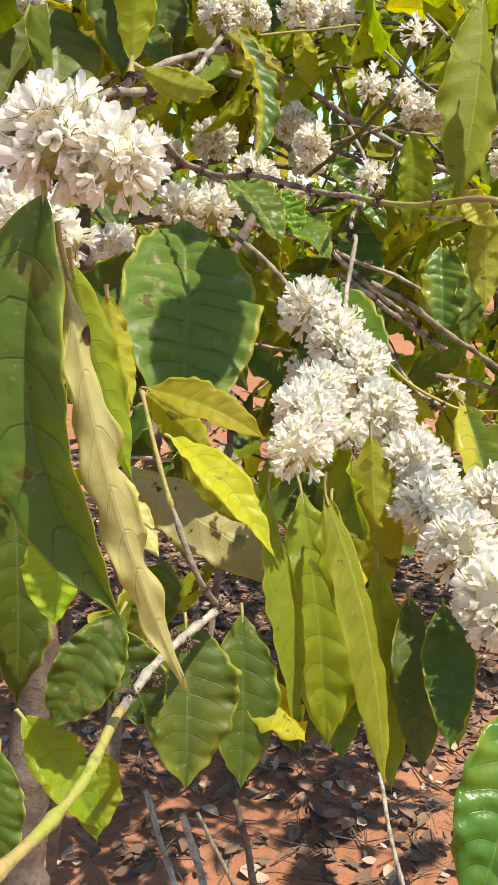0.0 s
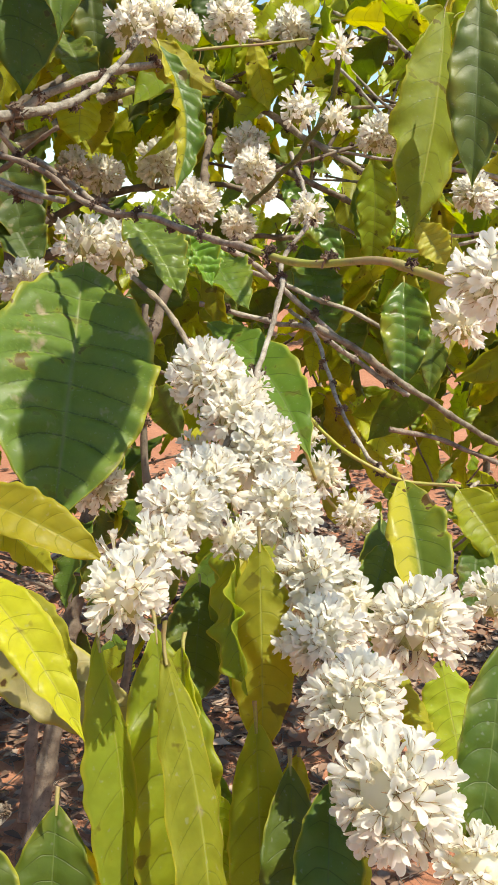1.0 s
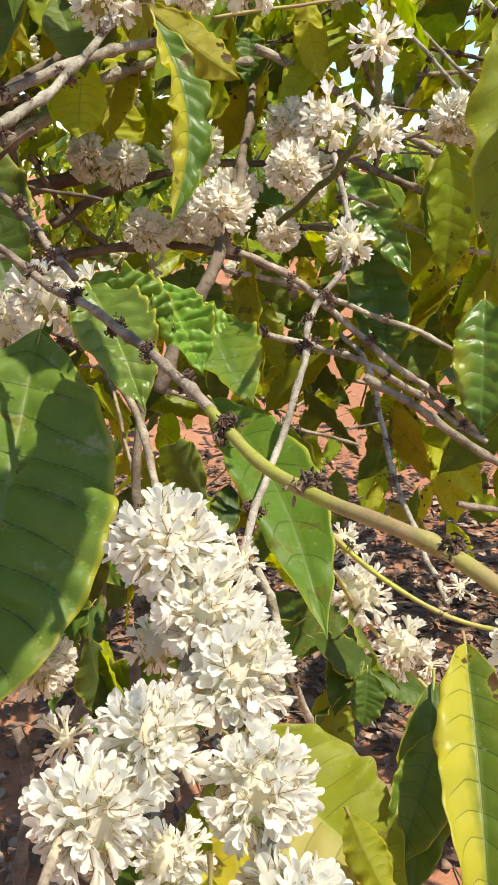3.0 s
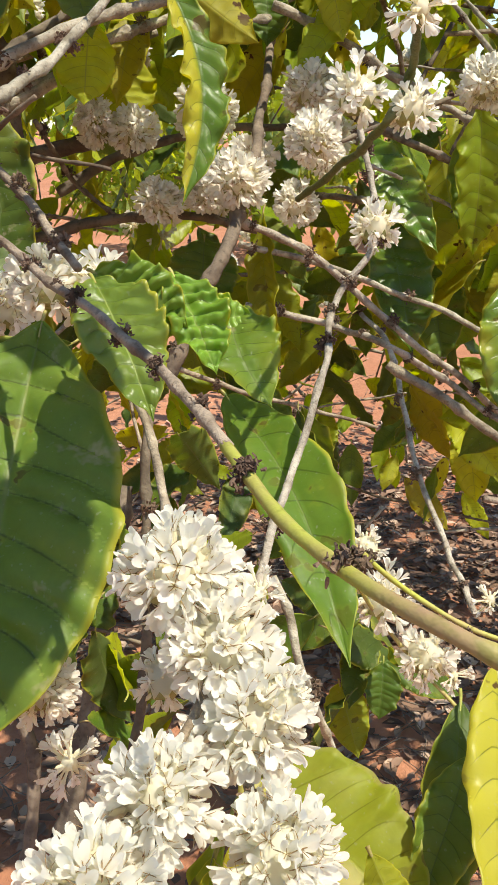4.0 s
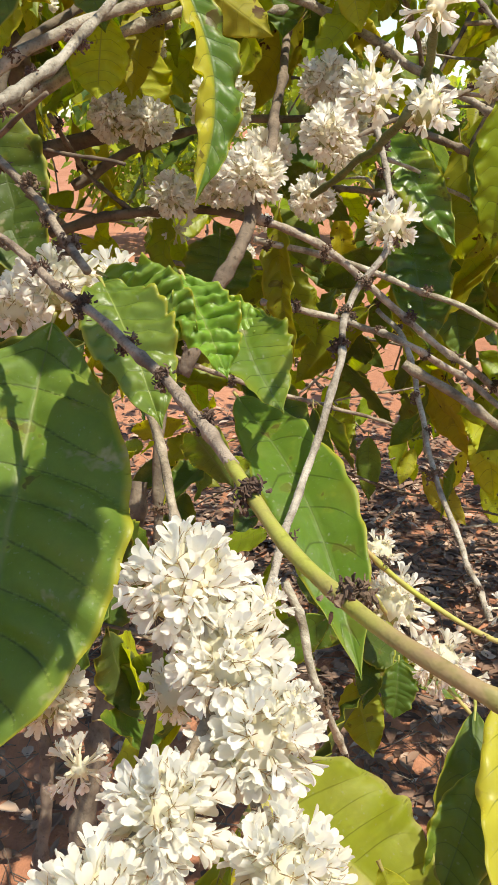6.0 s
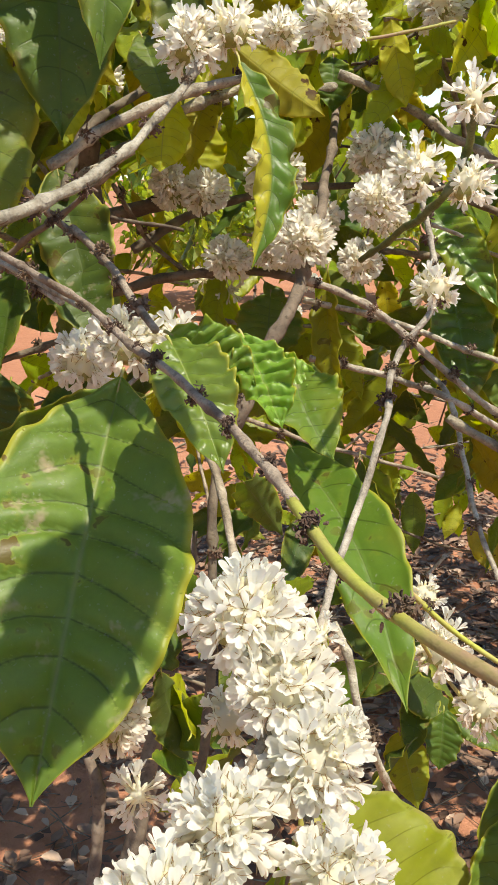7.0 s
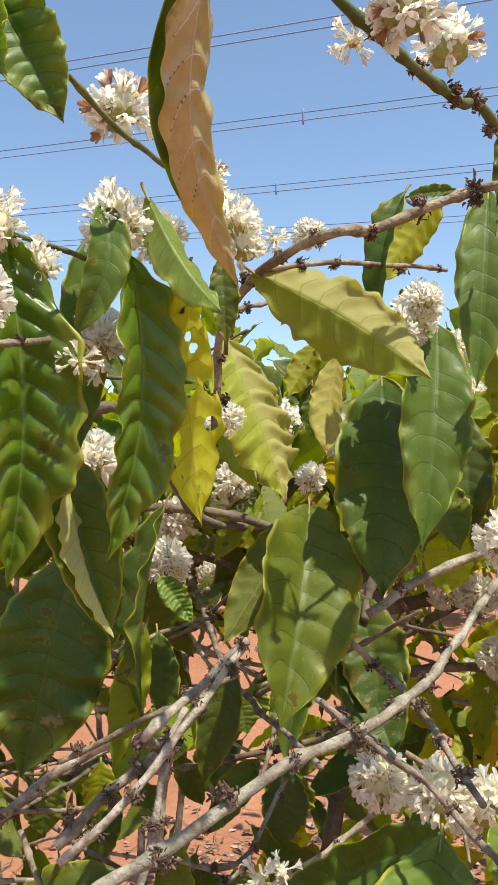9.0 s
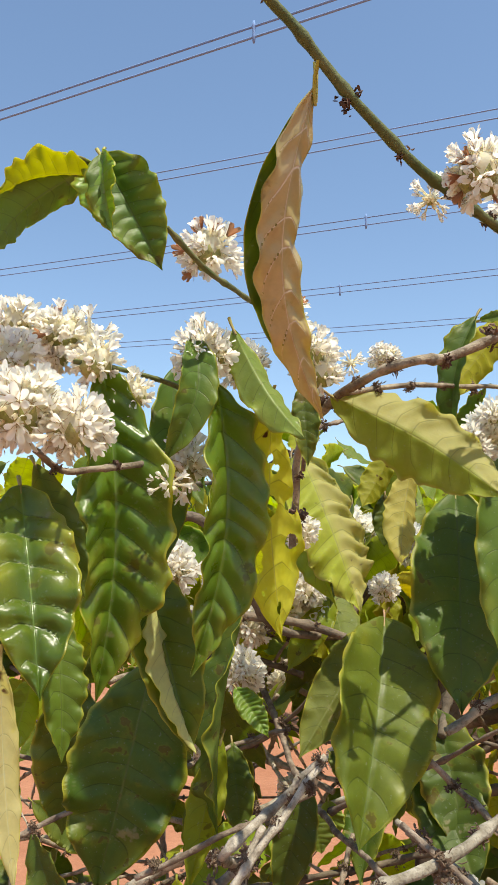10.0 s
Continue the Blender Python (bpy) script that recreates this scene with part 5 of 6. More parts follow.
leaf(shrub, (-0.226, 1.031, 1.532), (-0.205, 0.911, 1.350), (0.647, -0.601, 0.470), 0.096, "green", 355, fold=0.55, pleat=0.6, scallop=0.012)
leaf(shrub, (-0.235, 1.049, 1.531), (-0.291, 0.972, 1.403), (-0.556, 0.797, -0.236), 0.054, "green", 356, fold=0.2)
leaf(shrub, (-0.030, 0.930, 1.778), (-0.033, 0.882, 1.618), (0.332, -0.905, 0.264), 0.044, "dark", 357, fold=0.3, wave=0.05)
leaf(shrub, (-0.013, 0.915, 1.764), (0.007, 0.899, 1.565), (-0.741, 0.658, -0.131), 0.033, "straw", 358, fold=0.4, wave=0.06)
leaf(shrub, (0.017, 0.854, 1.824), (0.049, 0.810, 1.683), (0.451, -0.832, 0.324), 0.047, "green", 359, fold=0.2)
leaf(shrub, (0.017, 0.864, 1.816), (-0.007, 0.830, 1.731), (0.500, -0.844, 0.192), 0.033, "dark", 360, fold=0.4)
leaf(shrub, (0.075, 0.975, 1.794), (0.029, 0.925, 1.688), (-0.542, 0.826, -0.151), 0.048, "straw", 361, wave=0.08)
leaf(shrub, (0.002, 0.990, 1.778), (0.018, 0.969, 1.732), (0.148, -0.883, 0.446), 0.036, "green", 362)
leaf(shrub, (-0.054, 1.140, 1.772), (-0.026, 1.119, 1.688), (-0.277, 0.907, -0.317), 0.052, "lime", 363)
leaf(shrub, (-0.063, 1.173, 1.810), (-0.036, 1.179, 1.775), (-0.313, 0.946, -0.088), 0.036, "lime", 364)
leaf(shrub, (-0.106, 1.108, 1.841), (-0.164, 1.056, 1.748), (-0.708, 0.705, 0.043), 0.044, "yellow", 365, fold=0.2)
leaf(shrub, (-0.089, 0.906, 1.780), (-0.107, 0.888, 1.671), (-0.327, -0.923, 0.200), 0.029, "green", 366, fold=0.5, wave=0.07, bow=0.12)
leaf(shrub, (-0.087, 0.907, 1.776), (-0.047, 0.907, 1.774), (0.001, -0.978, 0.211), 0.012, "green", 367)
leaf(shrub, (-0.060, 1.151, 1.700), (-0.015, 1.111, 1.578), (-0.268, 0.880, -0.391), 0.063, "lime", 368, pleat=0.9)
leaf(shrub, (0.017, 1.344, 1.649), (0.028, 1.337, 1.559), (0.175, -0.980, 0.090), 0.064, "dark", 369)
leaf(shrub, (-0.121, 1.240, 1.637), (-0.109, 1.206, 1.489), (0.329, -0.915, 0.235), 0.054, "dark", 370)
leaf(shrub, (-0.011, 1.286, 1.703), (0.020, 1.289, 1.633), (-0.289, 0.953, -0.085), 0.053, "yellow", 371)
leaf(shrub, (0.046, 1.262, 1.782), (0.041, 1.256, 1.740), (-0.381, 0.919, -0.096), 0.037, "lime", 372)
leaf(shrub, (0.033, 1.353, 1.685), (0.053, 1.351, 1.605), (-0.282, 0.955, -0.093), 0.055, "yellow", 373)
leaf(shrub, (-0.029, 1.157, 1.560), (-0.012, 1.159, 1.520), (-0.369, 0.922, -0.120), 0.032, "yellow", 374)
leaf(shrub, (-0.129, 1.222, 1.504), (-0.137, 1.211, 1.429), (-0.432, 0.898, -0.088), 0.058, "lime", 375)
leaf(shrub, (-0.219, 1.150, 1.434), (-0.175, 1.108, 1.296), (0.387, -0.839, 0.382), 0.070, "dark", 376)
leaf(shrub, (-0.355, 1.121, 1.321), (-0.342, 1.121, 1.276), (0.685, -0.700, 0.200), 0.039, "green", 377)
leaf(shrub, (-0.300, 1.132, 1.244), (-0.302, 1.122, 1.161), (0.524, -0.847, 0.089), 0.051, "dark", 378)

# leaves hanging against the light, at the left
leaf(shrub, (-0.261, 0.646, 1.705), (-0.271, 0.662, 1.490), (0.840, -0.520, 0.100), 0.058, "fresh", 379, scallop=0.07, fold=0.8, wave=0.13, pleat=2.0, veins=12, bow=0.04, side=-0.04, res=(120, 24), ruffle=0.03, crisp=0.7)
leaf(shrub, (-0.209, 0.703, 1.695), (-0.230, 0.706, 1.503), (0.840, -0.520, 0.100), 0.046, "fresh", 380, scallop=0.07, fold=0.75, wave=0.13, pleat=2.0, veins=11, res=(120, 24), bow=0.05, side=-0.06, ruffle=0.03, crisp=0.7)
leaf(shrub, (-0.176, 0.718, 1.682), (-0.196, 0.768, 1.523), (-0.850, 0.500, -0.100), 0.052, "yellow", 381, fold=0.15, wave=0.08, holes=16, res=(240, 90))
leaf(shrub, (-0.217, 0.685, 1.726), (-0.226, 0.666, 1.637), (0.724, -0.686, 0.070), 0.026, "dark", 382, fold=0.4, bow=0.16, side=-0.1)
leaf(shrub, (-0.274, 0.743, 1.724), (-0.276, 0.739, 1.575), (0.684, -0.729, 0.006), 0.037, "dark", 383)
leaf(shrub, (-0.195, 0.700, 1.730), (-0.138, 0.693, 1.649), (-0.581, 0.672, -0.460), 0.027, "fresh", 384, fold=0.75, bow=0.08, wave=0.1)
leaf(shrub, (-0.163, 0.738, 1.696), (-0.159, 0.737, 1.639), (0.539, -0.840, 0.056), 0.019, "dark", 385, wave=0.1)
leaf(shrub, (-0.291, 0.730, 1.581), (-0.243, 0.729, 1.449), (0.632, -0.738, 0.236), 0.047, "dark", 386, fold=0.5)
leaf(shrub, (-0.266, 0.714, 1.552), (-0.235, 0.721, 1.453), (-0.947, -0.109, -0.302), 0.025, "straw", 387, fold=0.5)
leaf(shrub, (-0.063, 0.557, 1.784), (-0.096, 0.633, 1.645), (-0.800, 0.600, -0.100), 0.024, "bronze", 388, scallop=0.08, fold=0.35, bow=-0.03, side=-0.15, wave=0.1, pleat=2.4, veins=9, twist=0.3)
leaf(shrub, (-0.222, 0.594, 1.813), (-0.191, 0.616, 1.742), (0.536, -0.844, -0.015), 0.042, "dark", 389, fold=0.4, wave=0.06, pleat=0.9)
leaf(shrub, (-0.221, 0.595, 1.815), (-0.207, 0.590, 1.760), (-0.076, -0.995, 0.062), 0.028, "young", 390, fold=0.5, wave=0.08)
leaf(shrub, (-0.225, 0.594, 1.807), (-0.261, 0.549, 1.743), (-0.885, 0.064, 0.461), 0.036, "green", 391, fold=0.4, bow=0.16, wave=0.05)
leaf(shrub, (-0.227, 0.594, 1.801), (-0.256, 0.546, 1.774), (-0.383, -0.267, 0.885), 0.032, "lime", 392, fold=0.4, bow=0.12)
leaf(shrub, (-0.250, 0.570, 1.615), (-0.206, 0.547, 1.507), (0.683, -0.605, 0.409), 0.049, "fresh", 393, fold=0.4, pleat=2.8, veins=7, crisp=0.7)
leaf(shrub, (-0.257, 0.587, 1.630), (-0.225, 0.597, 1.554), (0.763, -0.601, 0.237), 0.023, "green", 394, fold=0.4, wave=0.07)
leaf(shrub, (-0.240, 0.590, 1.548), (-0.229, 0.588, 1.470), (0.885, -0.445, 0.136), 0.026, "green", 395, fold=0.4, wave=0.1)
leaf(shrub, (-0.238, 0.574, 1.514), (-0.236, 0.559, 1.477), (-0.818, 0.515, -0.255), 0.018, "lime", 396)
leaf(shrub, (-0.221, 0.535, 1.526), (-0.201, 0.531, 1.428), (-0.862, 0.468, -0.196), 0.017, "straw", 397, fold=0.3)
leaf(shrub, (-0.267, 0.644, 1.554), (-0.264, 0.634, 1.491), (-0.999, -0.037, -0.036), 0.021, "lime", 398, fold=0.4)
leaf(shrub, (-0.397, 0.885, 1.494), (-0.432, 0.856, 1.297), (0.671, -0.741, -0.011), 0.107, "dark", 399, fold=0.1)
leaf(shrub, (-0.518, 0.912, 1.470), (-0.527, 0.914, 1.317), (0.742, -0.668, -0.051), 0.074, "dark", 400, fold=0.1)
leaf(shrub, (-0.314, 0.908, 1.535), (-0.334, 0.900, 1.346), (-0.617, -0.781, 0.096), 0.057, "green", 401, fold=0.6)
leaf(shrub, (-0.337, 0.911, 1.426), (-0.347, 0.876, 1.306), (-0.678, 0.719, -0.152), 0.033, "lime", 402, fold=0.2)
leaf(shrub, (-0.345, 0.947, 1.467), (-0.310, 0.949, 1.424), (0.555, -0.724, 0.409), 0.025, "young", 403, pleat=2.4, wave=0.1, veins=12)
leaf(shrub, (-0.282, 0.969, 1.389), (-0.301, 0.951, 1.280), (0.523, -0.851, 0.050), 0.039, "dark", 404)
leaf(shrub, (-0.378, 0.994, 1.408), (-0.360, 0.982, 1.321), (0.601, -0.765, 0.231), 0.034, "dark", 405)
leaf(shrub, (-0.490, 1.096, 1.475), (-0.483, 1.110, 1.402), (0.673, -0.736, -0.077), 0.037, "dark", 406)
leaf(shrub, (-0.342, 1.140, 1.327), (-0.345, 1.145, 1.283), (0.637, -0.761, -0.120), 0.033, "young", 407)
leaf(shrub, (-0.343, 0.853, 1.323), (-0.350, 0.855, 1.276), (0.731, -0.666, -0.148), 0.029, "lime", 408)
leaf(shrub, (-0.554, 1.037, 1.233), (-0.564, 1.042, 1.157), (0.686, -0.714, -0.140), 0.045, "dark", 409)
# separate dark strip standing in for the bronze leaf's folded, shaded half
leaf(shrub, (-0.064, 0.562, 1.788), (-0.103, 0.627, 1.661), (0.478, -0.713, -0.513), 0.018, "dark", 410, fold=0.4, side=0.17, wave=0.14)

# leaves close to the lens
# green leaf; its dark look also carries the flower head's shade
leaf(shrub, (-0.061, 0.295, 1.308), (-0.038, 0.272, 1.163), (-0.266, -0.955, 0.131), 0.040, "dark", 411, fold=0.45, pleat=0.3, veins=8, wave=0.03, res=(120, 28), side=0.11, scallop=0.012)
leaf(shrub, (-0.056, 0.295, 1.288), (-0.017, 0.297, 1.116), (-0.463, 0.881, -0.094), 0.015, "straw", 412, scallop=0.18, fold=0.3, bow=-0.05, wave=0.2, side=-0.05, pleat=0.7)
leaf(shrub, (-0.062, 0.335, 1.283), (-0.043, 0.342, 1.192), (-0.473, 0.880, -0.027), 0.023, "lime", 413, fold=0.3, wave=0.07)
leaf(shrub, (-0.061, 0.403, 1.266), (-0.049, 0.389, 1.214), (-0.384, 0.869, -0.313), 0.017, "yellow", 414, wave=0.1)
leaf(shrub, (-0.030, 0.301, 1.350), (-0.028, 0.303, 1.396), (0.112, 0.993, -0.040), 0.015, "lime", 415, fold=0.3)
leaf(shrub, (-0.027, 0.301, 1.348), (-0.001, 0.288, 1.339), (0.306, 0.890, -0.337), 0.010, "yellow", 416, fold=0.3, bow=0.12)
leaf(shrub, (-0.136, 0.479, 1.168), (-0.134, 0.441, 1.022), (0.511, -0.829, 0.227), 0.041, "green", 417)
leaf(shrub, (-0.095, 0.421, 1.143), (-0.099, 0.408, 1.090), (-0.467, 0.864, -0.186), 0.034, "lime", 418, wave=0.08)
leaf(shrub, (-0.061, 0.401, 1.103), (-0.096, 0.376, 1.050), (0.205, -0.931, 0.303), 0.035, "dark", 419, fold=0.3)
leaf(shrub, (-0.068, 0.408, 1.090), (-0.047, 0.395, 1.037), (0.319, -0.880, 0.352), 0.033, "dark", 420)
leaf(shrub, (-0.116, 0.395, 1.044), (-0.074, 0.380, 0.985), (0.498, -0.688, 0.528), 0.028, "lime", 421)
leaf(shrub, (-0.057, 0.423, 1.106), (-0.065, 0.406, 1.044), (-0.991, 0.074, 0.107), 0.053, "lime", 422, fold=0.5)
leaf(shrub, (-0.074, 0.391, 1.026), (-0.077, 0.379, 0.979), (-0.415, 0.886, -0.206), 0.028, "lime", 423)
leaf(shrub, (-0.113, 0.347, 1.057), (-0.115, 0.331, 0.997), (0.383, -0.897, 0.218), 0.024, "dark", 424)

# stems and dead sticks down to the soil
branch(shrub, [(-0.205, 0.764, 1.078), (-0.200, 0.740, 0.985), (-0.212, 0.724, 0.845), (-0.270, 0.550, -0.020)], 0.0170, 0.0220, "old", 429, nodes=0.12, name='trunk', label='rough dark stem of a coffee shrub')
branch(shrub, [(-0.208, 0.867, 0.877), (-0.215, 0.831, 0.742), (-0.300, 0.750, -0.020)], 0.0060, 0.0080, "old", 430, nodes=0.12, husks=False, name='trunk', label='rough dark stem of a coffee shrub')
branch(shrub, [(-0.137, 0.902, 0.614), (-0.110, 0.844, 0.588), (-0.082, 0.783, 0.550)], 0.0032, 0.0036, "grey", 431, nodes=0.08, husks=False)
branch(shrub, [(-0.084, 0.853, 0.620), (-0.070, 0.839, 0.569), (-0.049, 0.798, 0.527)], 0.0045, 0.0048, "grey", 432, nodes=0.08, husks=False)
branch(shrub, [(0.169, 0.999, 0.569), (0.176, 0.937, 0.529), (0.190, 0.869, 0.469)], 0.0026, 0.0030, "grey", 433, nodes=0.09, husks=False)
branch(shrub, [(-0.023, 0.857, 0.633), (-0.007, 0.844, 0.581), (0.003, 0.824, 0.503)], 0.0040, 0.0046, "old", 434, nodes=0.08)
branch(shrub, [(-0.091, 1.109, 0.417), (-0.056, 1.092, 0.349), (-0.013, 1.071, 0.265)], 0.0030, 0.0034, "brown", 435, nodes=0.09, husks=False)
branch(shrub, [(-0.164, 1.347, 0.982), (-0.181, 1.283, 0.833), (-0.234, 1.123, 0.462)], 0.0110, 0.0140, "old", 436, nodes=0.1, husks=False, name='trunk', label='rough dark stem of a coffee shrub')
branch(shrub, [(-0.183, 1.027, 0.874), (-0.170, 1.006, 0.820), (-0.179, 0.946, 0.676)], 0.0060, 0.0070, "old", 437, nodes=0.1, husks=False)
branch(shrub, [(-0.394, 1.314, 1.523), (-0.381, 1.373, 1.562), (-0.327, 1.459, 1.578)], 0.0090, 0.0070, "old", 438, nodes=0.12, husks=False)
branch(shrub, [(-0.298, 1.417, 1.372), (-0.242, 1.442, 1.387), (-0.183, 1.467, 1.402)], 0.0110, 0.0090, "old", 439, nodes=0.12, husks=False)

# branches crossing low in the shrub
branch(shrub, [(-0.321, 0.774, 1.276), (-0.279, 0.793, 1.317), (-0.251, 0.827, 1.365), (-0.223, 0.884, 1.421)], 0.0034, 0.0028, "grey", 440, nodes=0.04)
branch(shrub, [(-0.279, 0.769, 1.199), (-0.264, 0.798, 1.271), (-0.261, 0.823, 1.348), (-0.258, 0.846, 1.377)], 0.0034, 0.0028, "grey", 441, nodes=0.045)
branch(shrub, [(-0.375, 0.838, 1.322), (-0.315, 0.865, 1.354), (-0.246, 0.917, 1.391)], 0.0026, 0.0024, "brown", 442, nodes=0.04)
branch(shrub, [(-0.361, 0.952, 1.210), (-0.287, 0.983, 1.198), (-0.263, 1.049, 1.261)], 0.0026, 0.0024, "brown", 443, nodes=0.05)
branch(shrub, [(-0.411, 0.875, 1.167), (-0.350, 0.934, 1.161), (-0.272, 0.989, 1.171)], 0.0024, 0.0022, "grey", 444, nodes=0.05)
branch(shrub, [(-0.612, 1.174, 1.466), (-0.510, 1.218, 1.471), (-0.430, 1.253, 1.448)], 0.0045, 0.0040, "old", 445, nodes=0.08)
branch(shrub, [(-0.632, 1.276, 1.527), (-0.536, 1.317, 1.521), (-0.441, 1.358, 1.495)], 0.0050, 0.0045, "old", 446, nodes=0.08)
branch(shrub, [(-0.287, 1.402, 1.609), (-0.272, 1.359, 1.483), (-0.263, 1.340, 1.368), (-0.259, 1.322, 1.228)], 0.0110, 0.0120, "old", 447, nodes=0.1, husks=False)


# ---- inner foliage of the near shrub, deeper in ----
def inner_leaf(parent, rng, place, looks, size):
    """A hanging leaf of common make; alike ones share a mesh."""
    pick = looks[int(rng.integers(len(looks)))]
    ob = new("leaf", COMMON[pick][int(rng.integers(len(COMMON[pick])))])
    down = Vector((rng.normal() * 0.55, rng.normal() * 0.55, -rng.uniform(0.25, 1.0)))
    face = Vector((rng.normal(), rng.normal() - 0.4, rng.uniform(0.1, 1.0)))
    m, _ = leaf_pose(place, Vector(place) + down, face)
    ob.matrix_basis = m @ Matrix.Scale(size, 4)
    tagged(ob, LOOKS[pick])
    return hang(ob, parent)


COMMON = {pick: [blade_mesh("leaf", pick, np.random.default_rng(900 + 10 * i + j), 0.16, 0.062, fold=0.15 + 0.1 * j, bow=0.06 * j - 0.03, wave=0.05 + 0.03 * j, res=(24, 8)) for j in range(3)]
          for i, pick in enumerate(("green", "dark", "lime", "yellow"))}


def spot_in(rng, turn, rise, far):
    """A place seen from the path: degrees right of straight ahead, degrees above level, metres off."""
    a, h, d = radians(rng.uniform(*turn)), radians(rng.uniform(*rise)), rng.uniform(*far)
    return Vector((0.1 + d * math.sin(a) * math.cos(h), 0.3 + d * math.cos(a) * math.cos(h), 1.42 + d * math.sin(h)))


def fill(parent, seed, count, turn, rise, far, looks, size=(0.7, 1.15)):
    rng = np.random.default_rng(seed)
    for _ in range(count):
        inner_leaf(parent, rng, spot_in(rng, turn, rise, far), looks, rng.uniform(*size))


def twigs(parent, seed, count, turn, rise, far):
    rng = np.random.default_rng(seed)
    for k in range(count):
        p = np.array(spot_in(rng, turn, rise, far))
        d = unit((rng.normal(), rng.normal() * 0.5, rng.normal() * 0.45)) * rng.uniform(0.25, 0.6)
        bend = rng.normal(size=3) * 0.03
        branch(parent, [p, p + d * 0.5 + bend, p + d], rng.uniform(0.0025, 0.005), 0.002, ("grey", "brown", "old")[k % 3], seed + k, nodes=0.06, husks=k % 2 == 0)


def tufts(parent, seed, count, turn, rise, far):
    rng = np.random.default_rng(seed)
    for k in range(count):
        cluster(parent, spot_in(rng, turn, rise, far), rng.uniform(0.02, 0.027), seed + k, 18)


fill(shrub, 1, 170, (-22, 30), (-12, 19), (1.15, 2.0), ("green", "lime", "yellow", "lime", "dark"))
fill(shrub, 2, 90, (-62, -20), (-8, 11), (1.0, 1.8), ("green", "lime", "dark", "dark", "green"))
fill(shrub, 3, 60, (4, 34), (-17, 2), (1.1, 1.9), ("green", "lime", "yellow", "lime"))
fill(shrub, 4, 150, (-20, 30), (-18, -3), (1.2, 2.2), ("green", "lime", "dark", "lime", "lime", "yellow"), (0.6, 1.0))
fill(shrub, 5, 100, (-35, 28), (4, 18), (1.3, 2.2), ("green", "lime", "yellow", "lime", "dark"))
fill(shrub, 6, 75, (-24, 26), (-22, -8), (1.35, 2.3), ("dark", "green", "yellow", "lime"), (0.6, 1.0))
fill(shrub, 7, 60, (-62, -26), (-24, -6), (0.95, 1.7), ("dark", "green", "dark"), (0.6, 1.0))
fill(shrub, 27, 70, (-34, -11), (6, 13), (0.95, 1.6), ("lime", "yellow", "green", "lime"), (0.6, 1.0))
tufts(shrub, 890, 9, (-32, -12), (5, 12), (1.0, 1.6))
fill(shrub, 28, 60, (-54, -34), (6, 15), (1.05, 1.7), ("green", "lime", "dark", "lime"), (0.6, 1.0))
fill(shrub, 26, 110, (-24, 14), (5, 14), (1.05, 1.8), ("lime", "yellow", "green", "lime"), (0.7, 1.1))
# unseen crown leaves added above right to shade the soil and the large leaf
fill(shrub, 21, 52, (22, 55), (15, 34), (1.2, 2.4), ("green", "dark", "lime"), (0.9, 1.3))
# single unseen leaves, added sunward of the large leaf to shade it
leaf(shrub, (0.209, 0.809, 1.827), (0.117, 0.769, 1.786), to_sun, 0.052, "green", 81, fold=0.05, bow=0.0, wave=0.05)
leaf(shrub, (0.150, 0.735, 1.699), (0.158, 0.594, 1.674), to_sun, 0.078, "green", 77, fold=0.05, bow=0.0, wave=0.05)
# two more out of view, added to shade the broad dark leaves at the left
leaf(shrub, (-0.030, 0.741, 2.387), (-0.088, 0.707, 2.145), to_sun, 0.110, "green", 78, fold=0.05, bow=0.0, wave=0.05)
leaf(shrub, (-0.152, 0.766, 2.366), (-0.174, 0.768, 2.173), to_sun, 0.090, "green", 79, fold=0.05, bow=0.0, wave=0.05)
fill(shrub, 22, 45, (-18, 4), (-36, -17), (0.8, 1.25), ("green", "dark", "lime", "dark"), (0.6, 0.9))
fill(shrub, 23, 60, (-44, -22), (3, 13), (1.05, 1.7), ("green", "lime", "dark", "lime"), (0.7, 1.1))
tufts(shrub, 870, 12, (-44, -24), (2, 11), (1.0, 1.6))
fill(shrub, 24, 60, (-52, -20), (-24, -10), (1.3, 2.3), ("dark", "green", "dark", "lime"), (0.8, 1.2))
fill(shrub, 25, 70, (-42, -8), (6, 14), (1.05, 1.7), ("lime", "green", "yellow", "dark"), (0.6, 0.9))
twigs(shrub, 790, 26, (-52, -14), (-22, -4), (0.95, 1.6))
twigs(shrub, 770, 34, (-62, -24), (-26, -2), (1.0, 1.7))
twigs(shrub, 760, 34, (0, 30), (-10, 14), (1.1, 1.9))
twigs(shrub, 700, 60, (-60, 30), (-14, 14), (1.1, 1.8))
tufts(shrub, 800, 20, (-60, 30), (-8, 12), (1.2, 1.9))

# ---- further coffee shrubs: one behind, and a row across the bare strip ----
behind = thing("coffee_shrub", (0.9, 2.9, 0), "leafy coffee shrub with yellow-green leaves behind the flowering one", "shrub", "coffee shrubs")
for k in range(3):
    branch(behind, [(0.85 + 0.1 * k, 2.85, -0.02), (0.8 + 0.14 * k, 2.8 + 0.05 * k, 0.8), (0.7 + 0.25 * k, 2.75, 1.6)], 0.014, 0.006, "old", 60 + k, nodes=0, name="trunk")
fill(behind, 11, 260, (-14, 45), (-15, 20), (2.0, 3.4), ("green", "lime", "yellow", "dark", "lime"), (0.8, 1.2))
fill(behind, 13, 200, (-18, 38), (3, 15), (1.8, 3.4), ("green", "lime", "dark", "lime"), (0.8, 1.2))
# high canopy leaves added to shade the soil
fill(behind, 15, 55, (0, 42), (9, 21), (2.2, 3.8), ("green", "lime", "dark", "lime"), (0.9, 1.3))
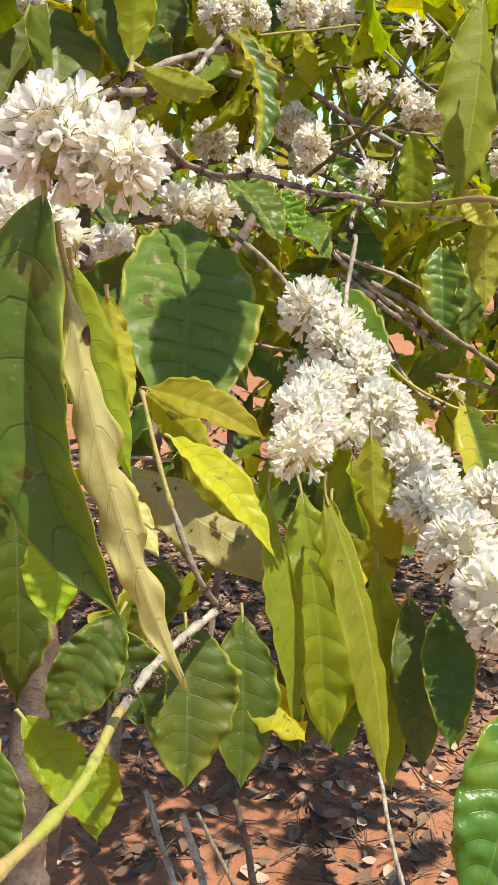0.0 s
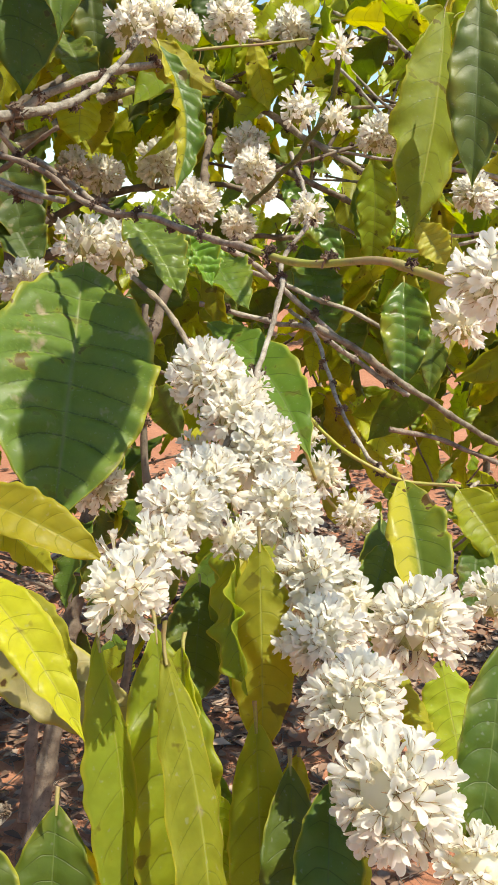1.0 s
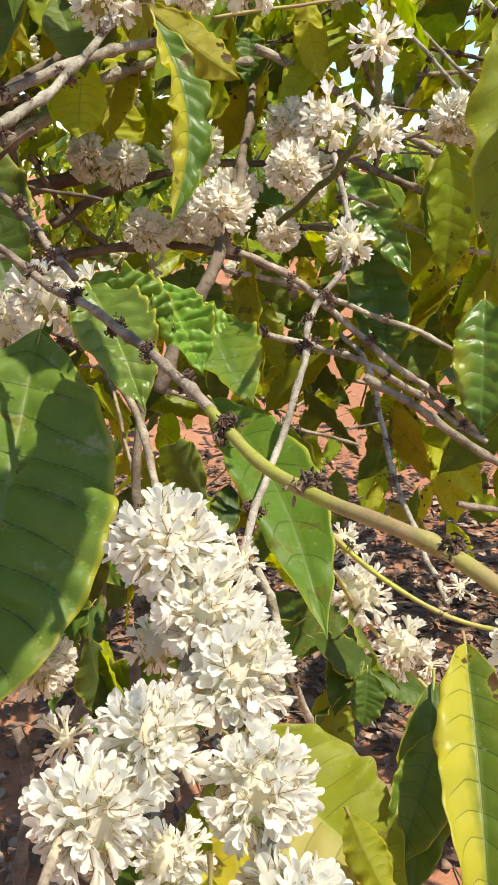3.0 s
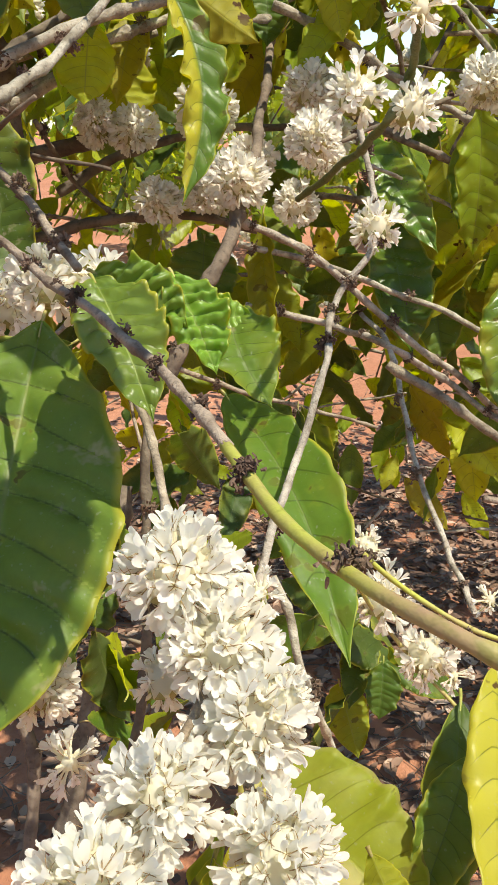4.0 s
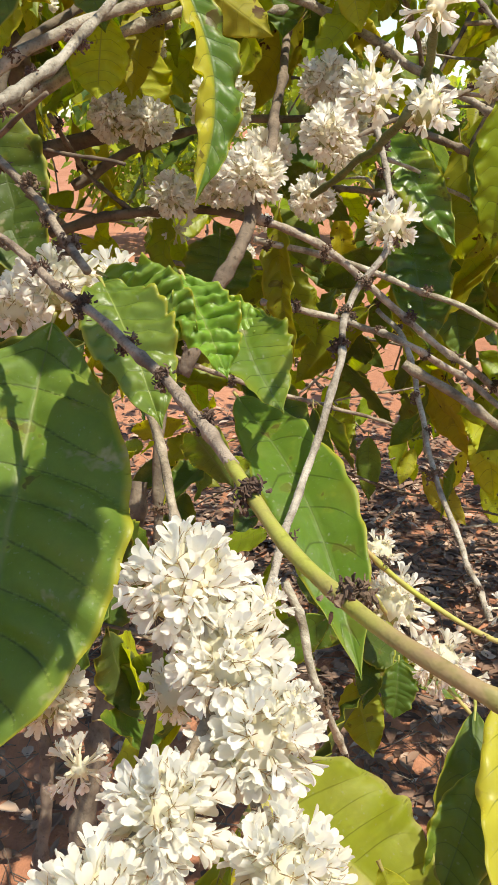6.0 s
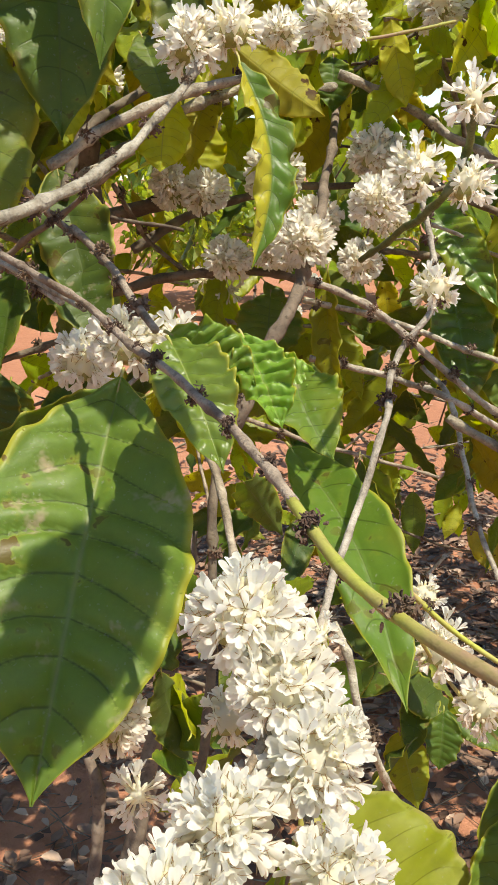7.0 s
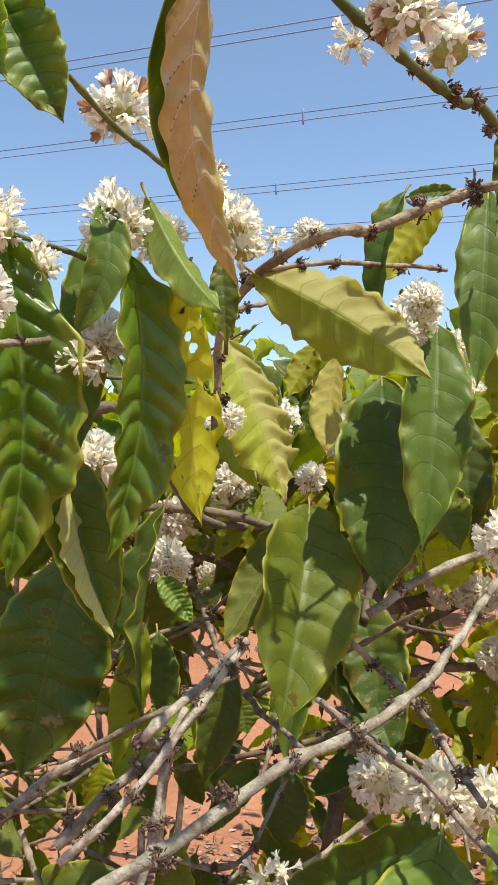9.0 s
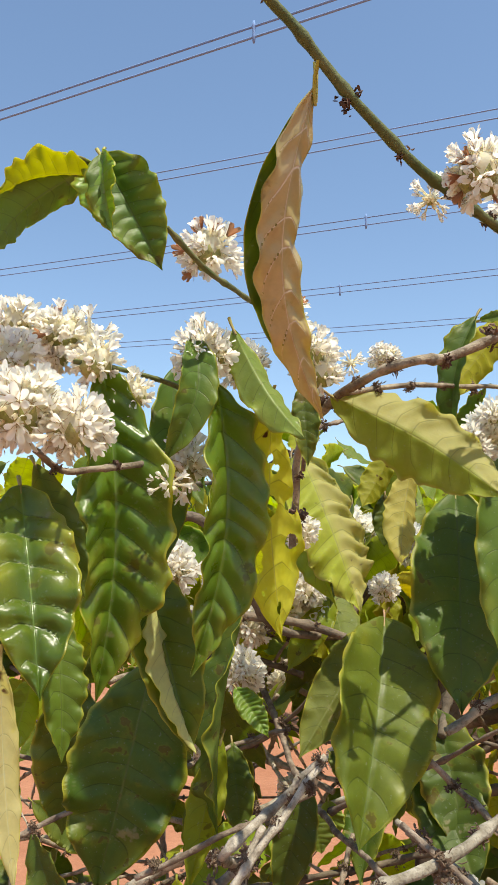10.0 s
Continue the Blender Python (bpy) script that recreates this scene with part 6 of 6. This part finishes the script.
fill(behind, 16, 90, (-16, 22), (-23, -9), (1.9, 3.0), ("lime", "green", "lime", "yellow"), (0.7, 1.1))
twigs(behind, 880, 34, (-16, 22), (-24, -6), (1.8, 2.8))
fill(behind, 17, 150, (-18, 26), (-1, 10), (2.6, 4.4), ("green", "lime", "dark", "lime"), (1.0, 1.5))
twigs(behind, 720, 14, (-10, 35), (-16, 8), (2.0, 2.8))
tufts(behind, 830, 10, (-10, 30), (-12, 12), (2.0, 2.7))
beside = thing("coffee_shrub", (-1.6, 2.6, 0), "leafy coffee shrub with white flowers beside the flowering one", "shrub", "coffee shrubs")
for k in range(3):
    branch(beside, [(-1.6 + 0.1 * k, 2.6, -0.02), (-1.65 + 0.14 * k, 2.6 + 0.05 * k, 0.8), (-1.8 + 0.25 * k, 2.55, 1.7)], 0.014, 0.006, "old", 64 + k, nodes=0, name="trunk")
fill(beside, 12, 200, (-60, -14), (-7, 13), (1.9, 3.0), ("green", "lime", "dark", "dark"), (0.8, 1.2))
fill(beside, 14, 130, (-38, -14), (0, 12), (1.7, 2.8), ("dark", "green", "dark", "lime"), (0.8, 1.2))
twigs(beside, 740, 18, (-55, -18), (-10, 8), (1.9, 2.8))
tufts(beside, 850, 16, (-55, -18), (-8, 8), (1.9, 2.7))


def crown_mesh(seed, count, reach):
    """Many small leaves in one mesh, for shrubs too far off to tell the leaves apart."""
    rng = np.random.default_rng(seed)
    verts, faces, slots = [], [], []
    for _ in range(count):
        d = unit(rng.normal(size=3))
        p = d * np.array(reach) * rng.uniform(0.45, 1.0) ** 0.6 * (1 + 0.2 * noise.noise(Vector(d * 3) + Vector((seed, 0, 0))))
        a = unit((rng.normal() * 0.7, rng.normal() * 0.7, -rng.uniform(0.2, 1.0)))
        s = unit(np.cross(a, rng.normal(size=3)))
        n = np.cross(a, s)
        length, w = rng.uniform(0.13, 0.2), rng.uniform(0.028, 0.042)
        b = len(verts)
        verts += [tuple(p), tuple(p + a * length * 0.45 - s * w + n * 0.012), tuple(p + a * length * 0.45), tuple(p + a * length * 0.45 + s * w + n * 0.012), tuple(p + a * length)]
        faces += [(b, b + 1, b + 2), (b, b + 2, b + 3), (b + 1, b + 4, b + 2), (b + 2, b + 4, b + 3)]
        slots += [int(rng.choice([0, 0, 1, 2]))] * 4
    me = mesh_of("crown", verts, faces, [LEAF["green"][0], LEAF["lime"][0], LEAF["dark"][0]], slots)
    me.uv_layers.new(name="blade")
    return me


CROWNS = [crown_mesh(31 + i, 1500, (0.85, 0.8, 0.75)) for i in range(3)]


def far_shrub(x, y, seed):
    rng = np.random.default_rng(seed)
    ob = thing("coffee_shrub", (x, y, 0), "distant round leafy coffee shrub in a planted row", "shrub", "row of coffee shrubs")
    for k in range(3):
        w = 2.1 * k + seed
        branch(ob, [(x, y, -0.02), (x + 0.15 * math.cos(w), y + 0.15 * math.sin(w), 0.6), (x + 0.4 * math.cos(w), y + 0.4 * math.sin(w), 1.4)], 0.02, 0.008, "old", seed * 7 + k, nodes=0, name="trunk")
    crown = new("crown", CROWNS[seed % 3])
    crown.matrix_basis = pose(0, 0, 1.15, 0, 0, rng.uniform(0, 360)) @ Matrix.Scale(rng.uniform(0.9, 1.15), 4)
    crown.parent = ob


for k in range(9):
    far_shrub(-9.5 + 1.75 * k, 7.6 + 0.55 * k + 0.2 * math.sin(k * 2.1), 300 + k)
for k in range(7):
    far_shrub(-14 + 2.6 * k, 12.5 + 0.5 * k, 320 + k)
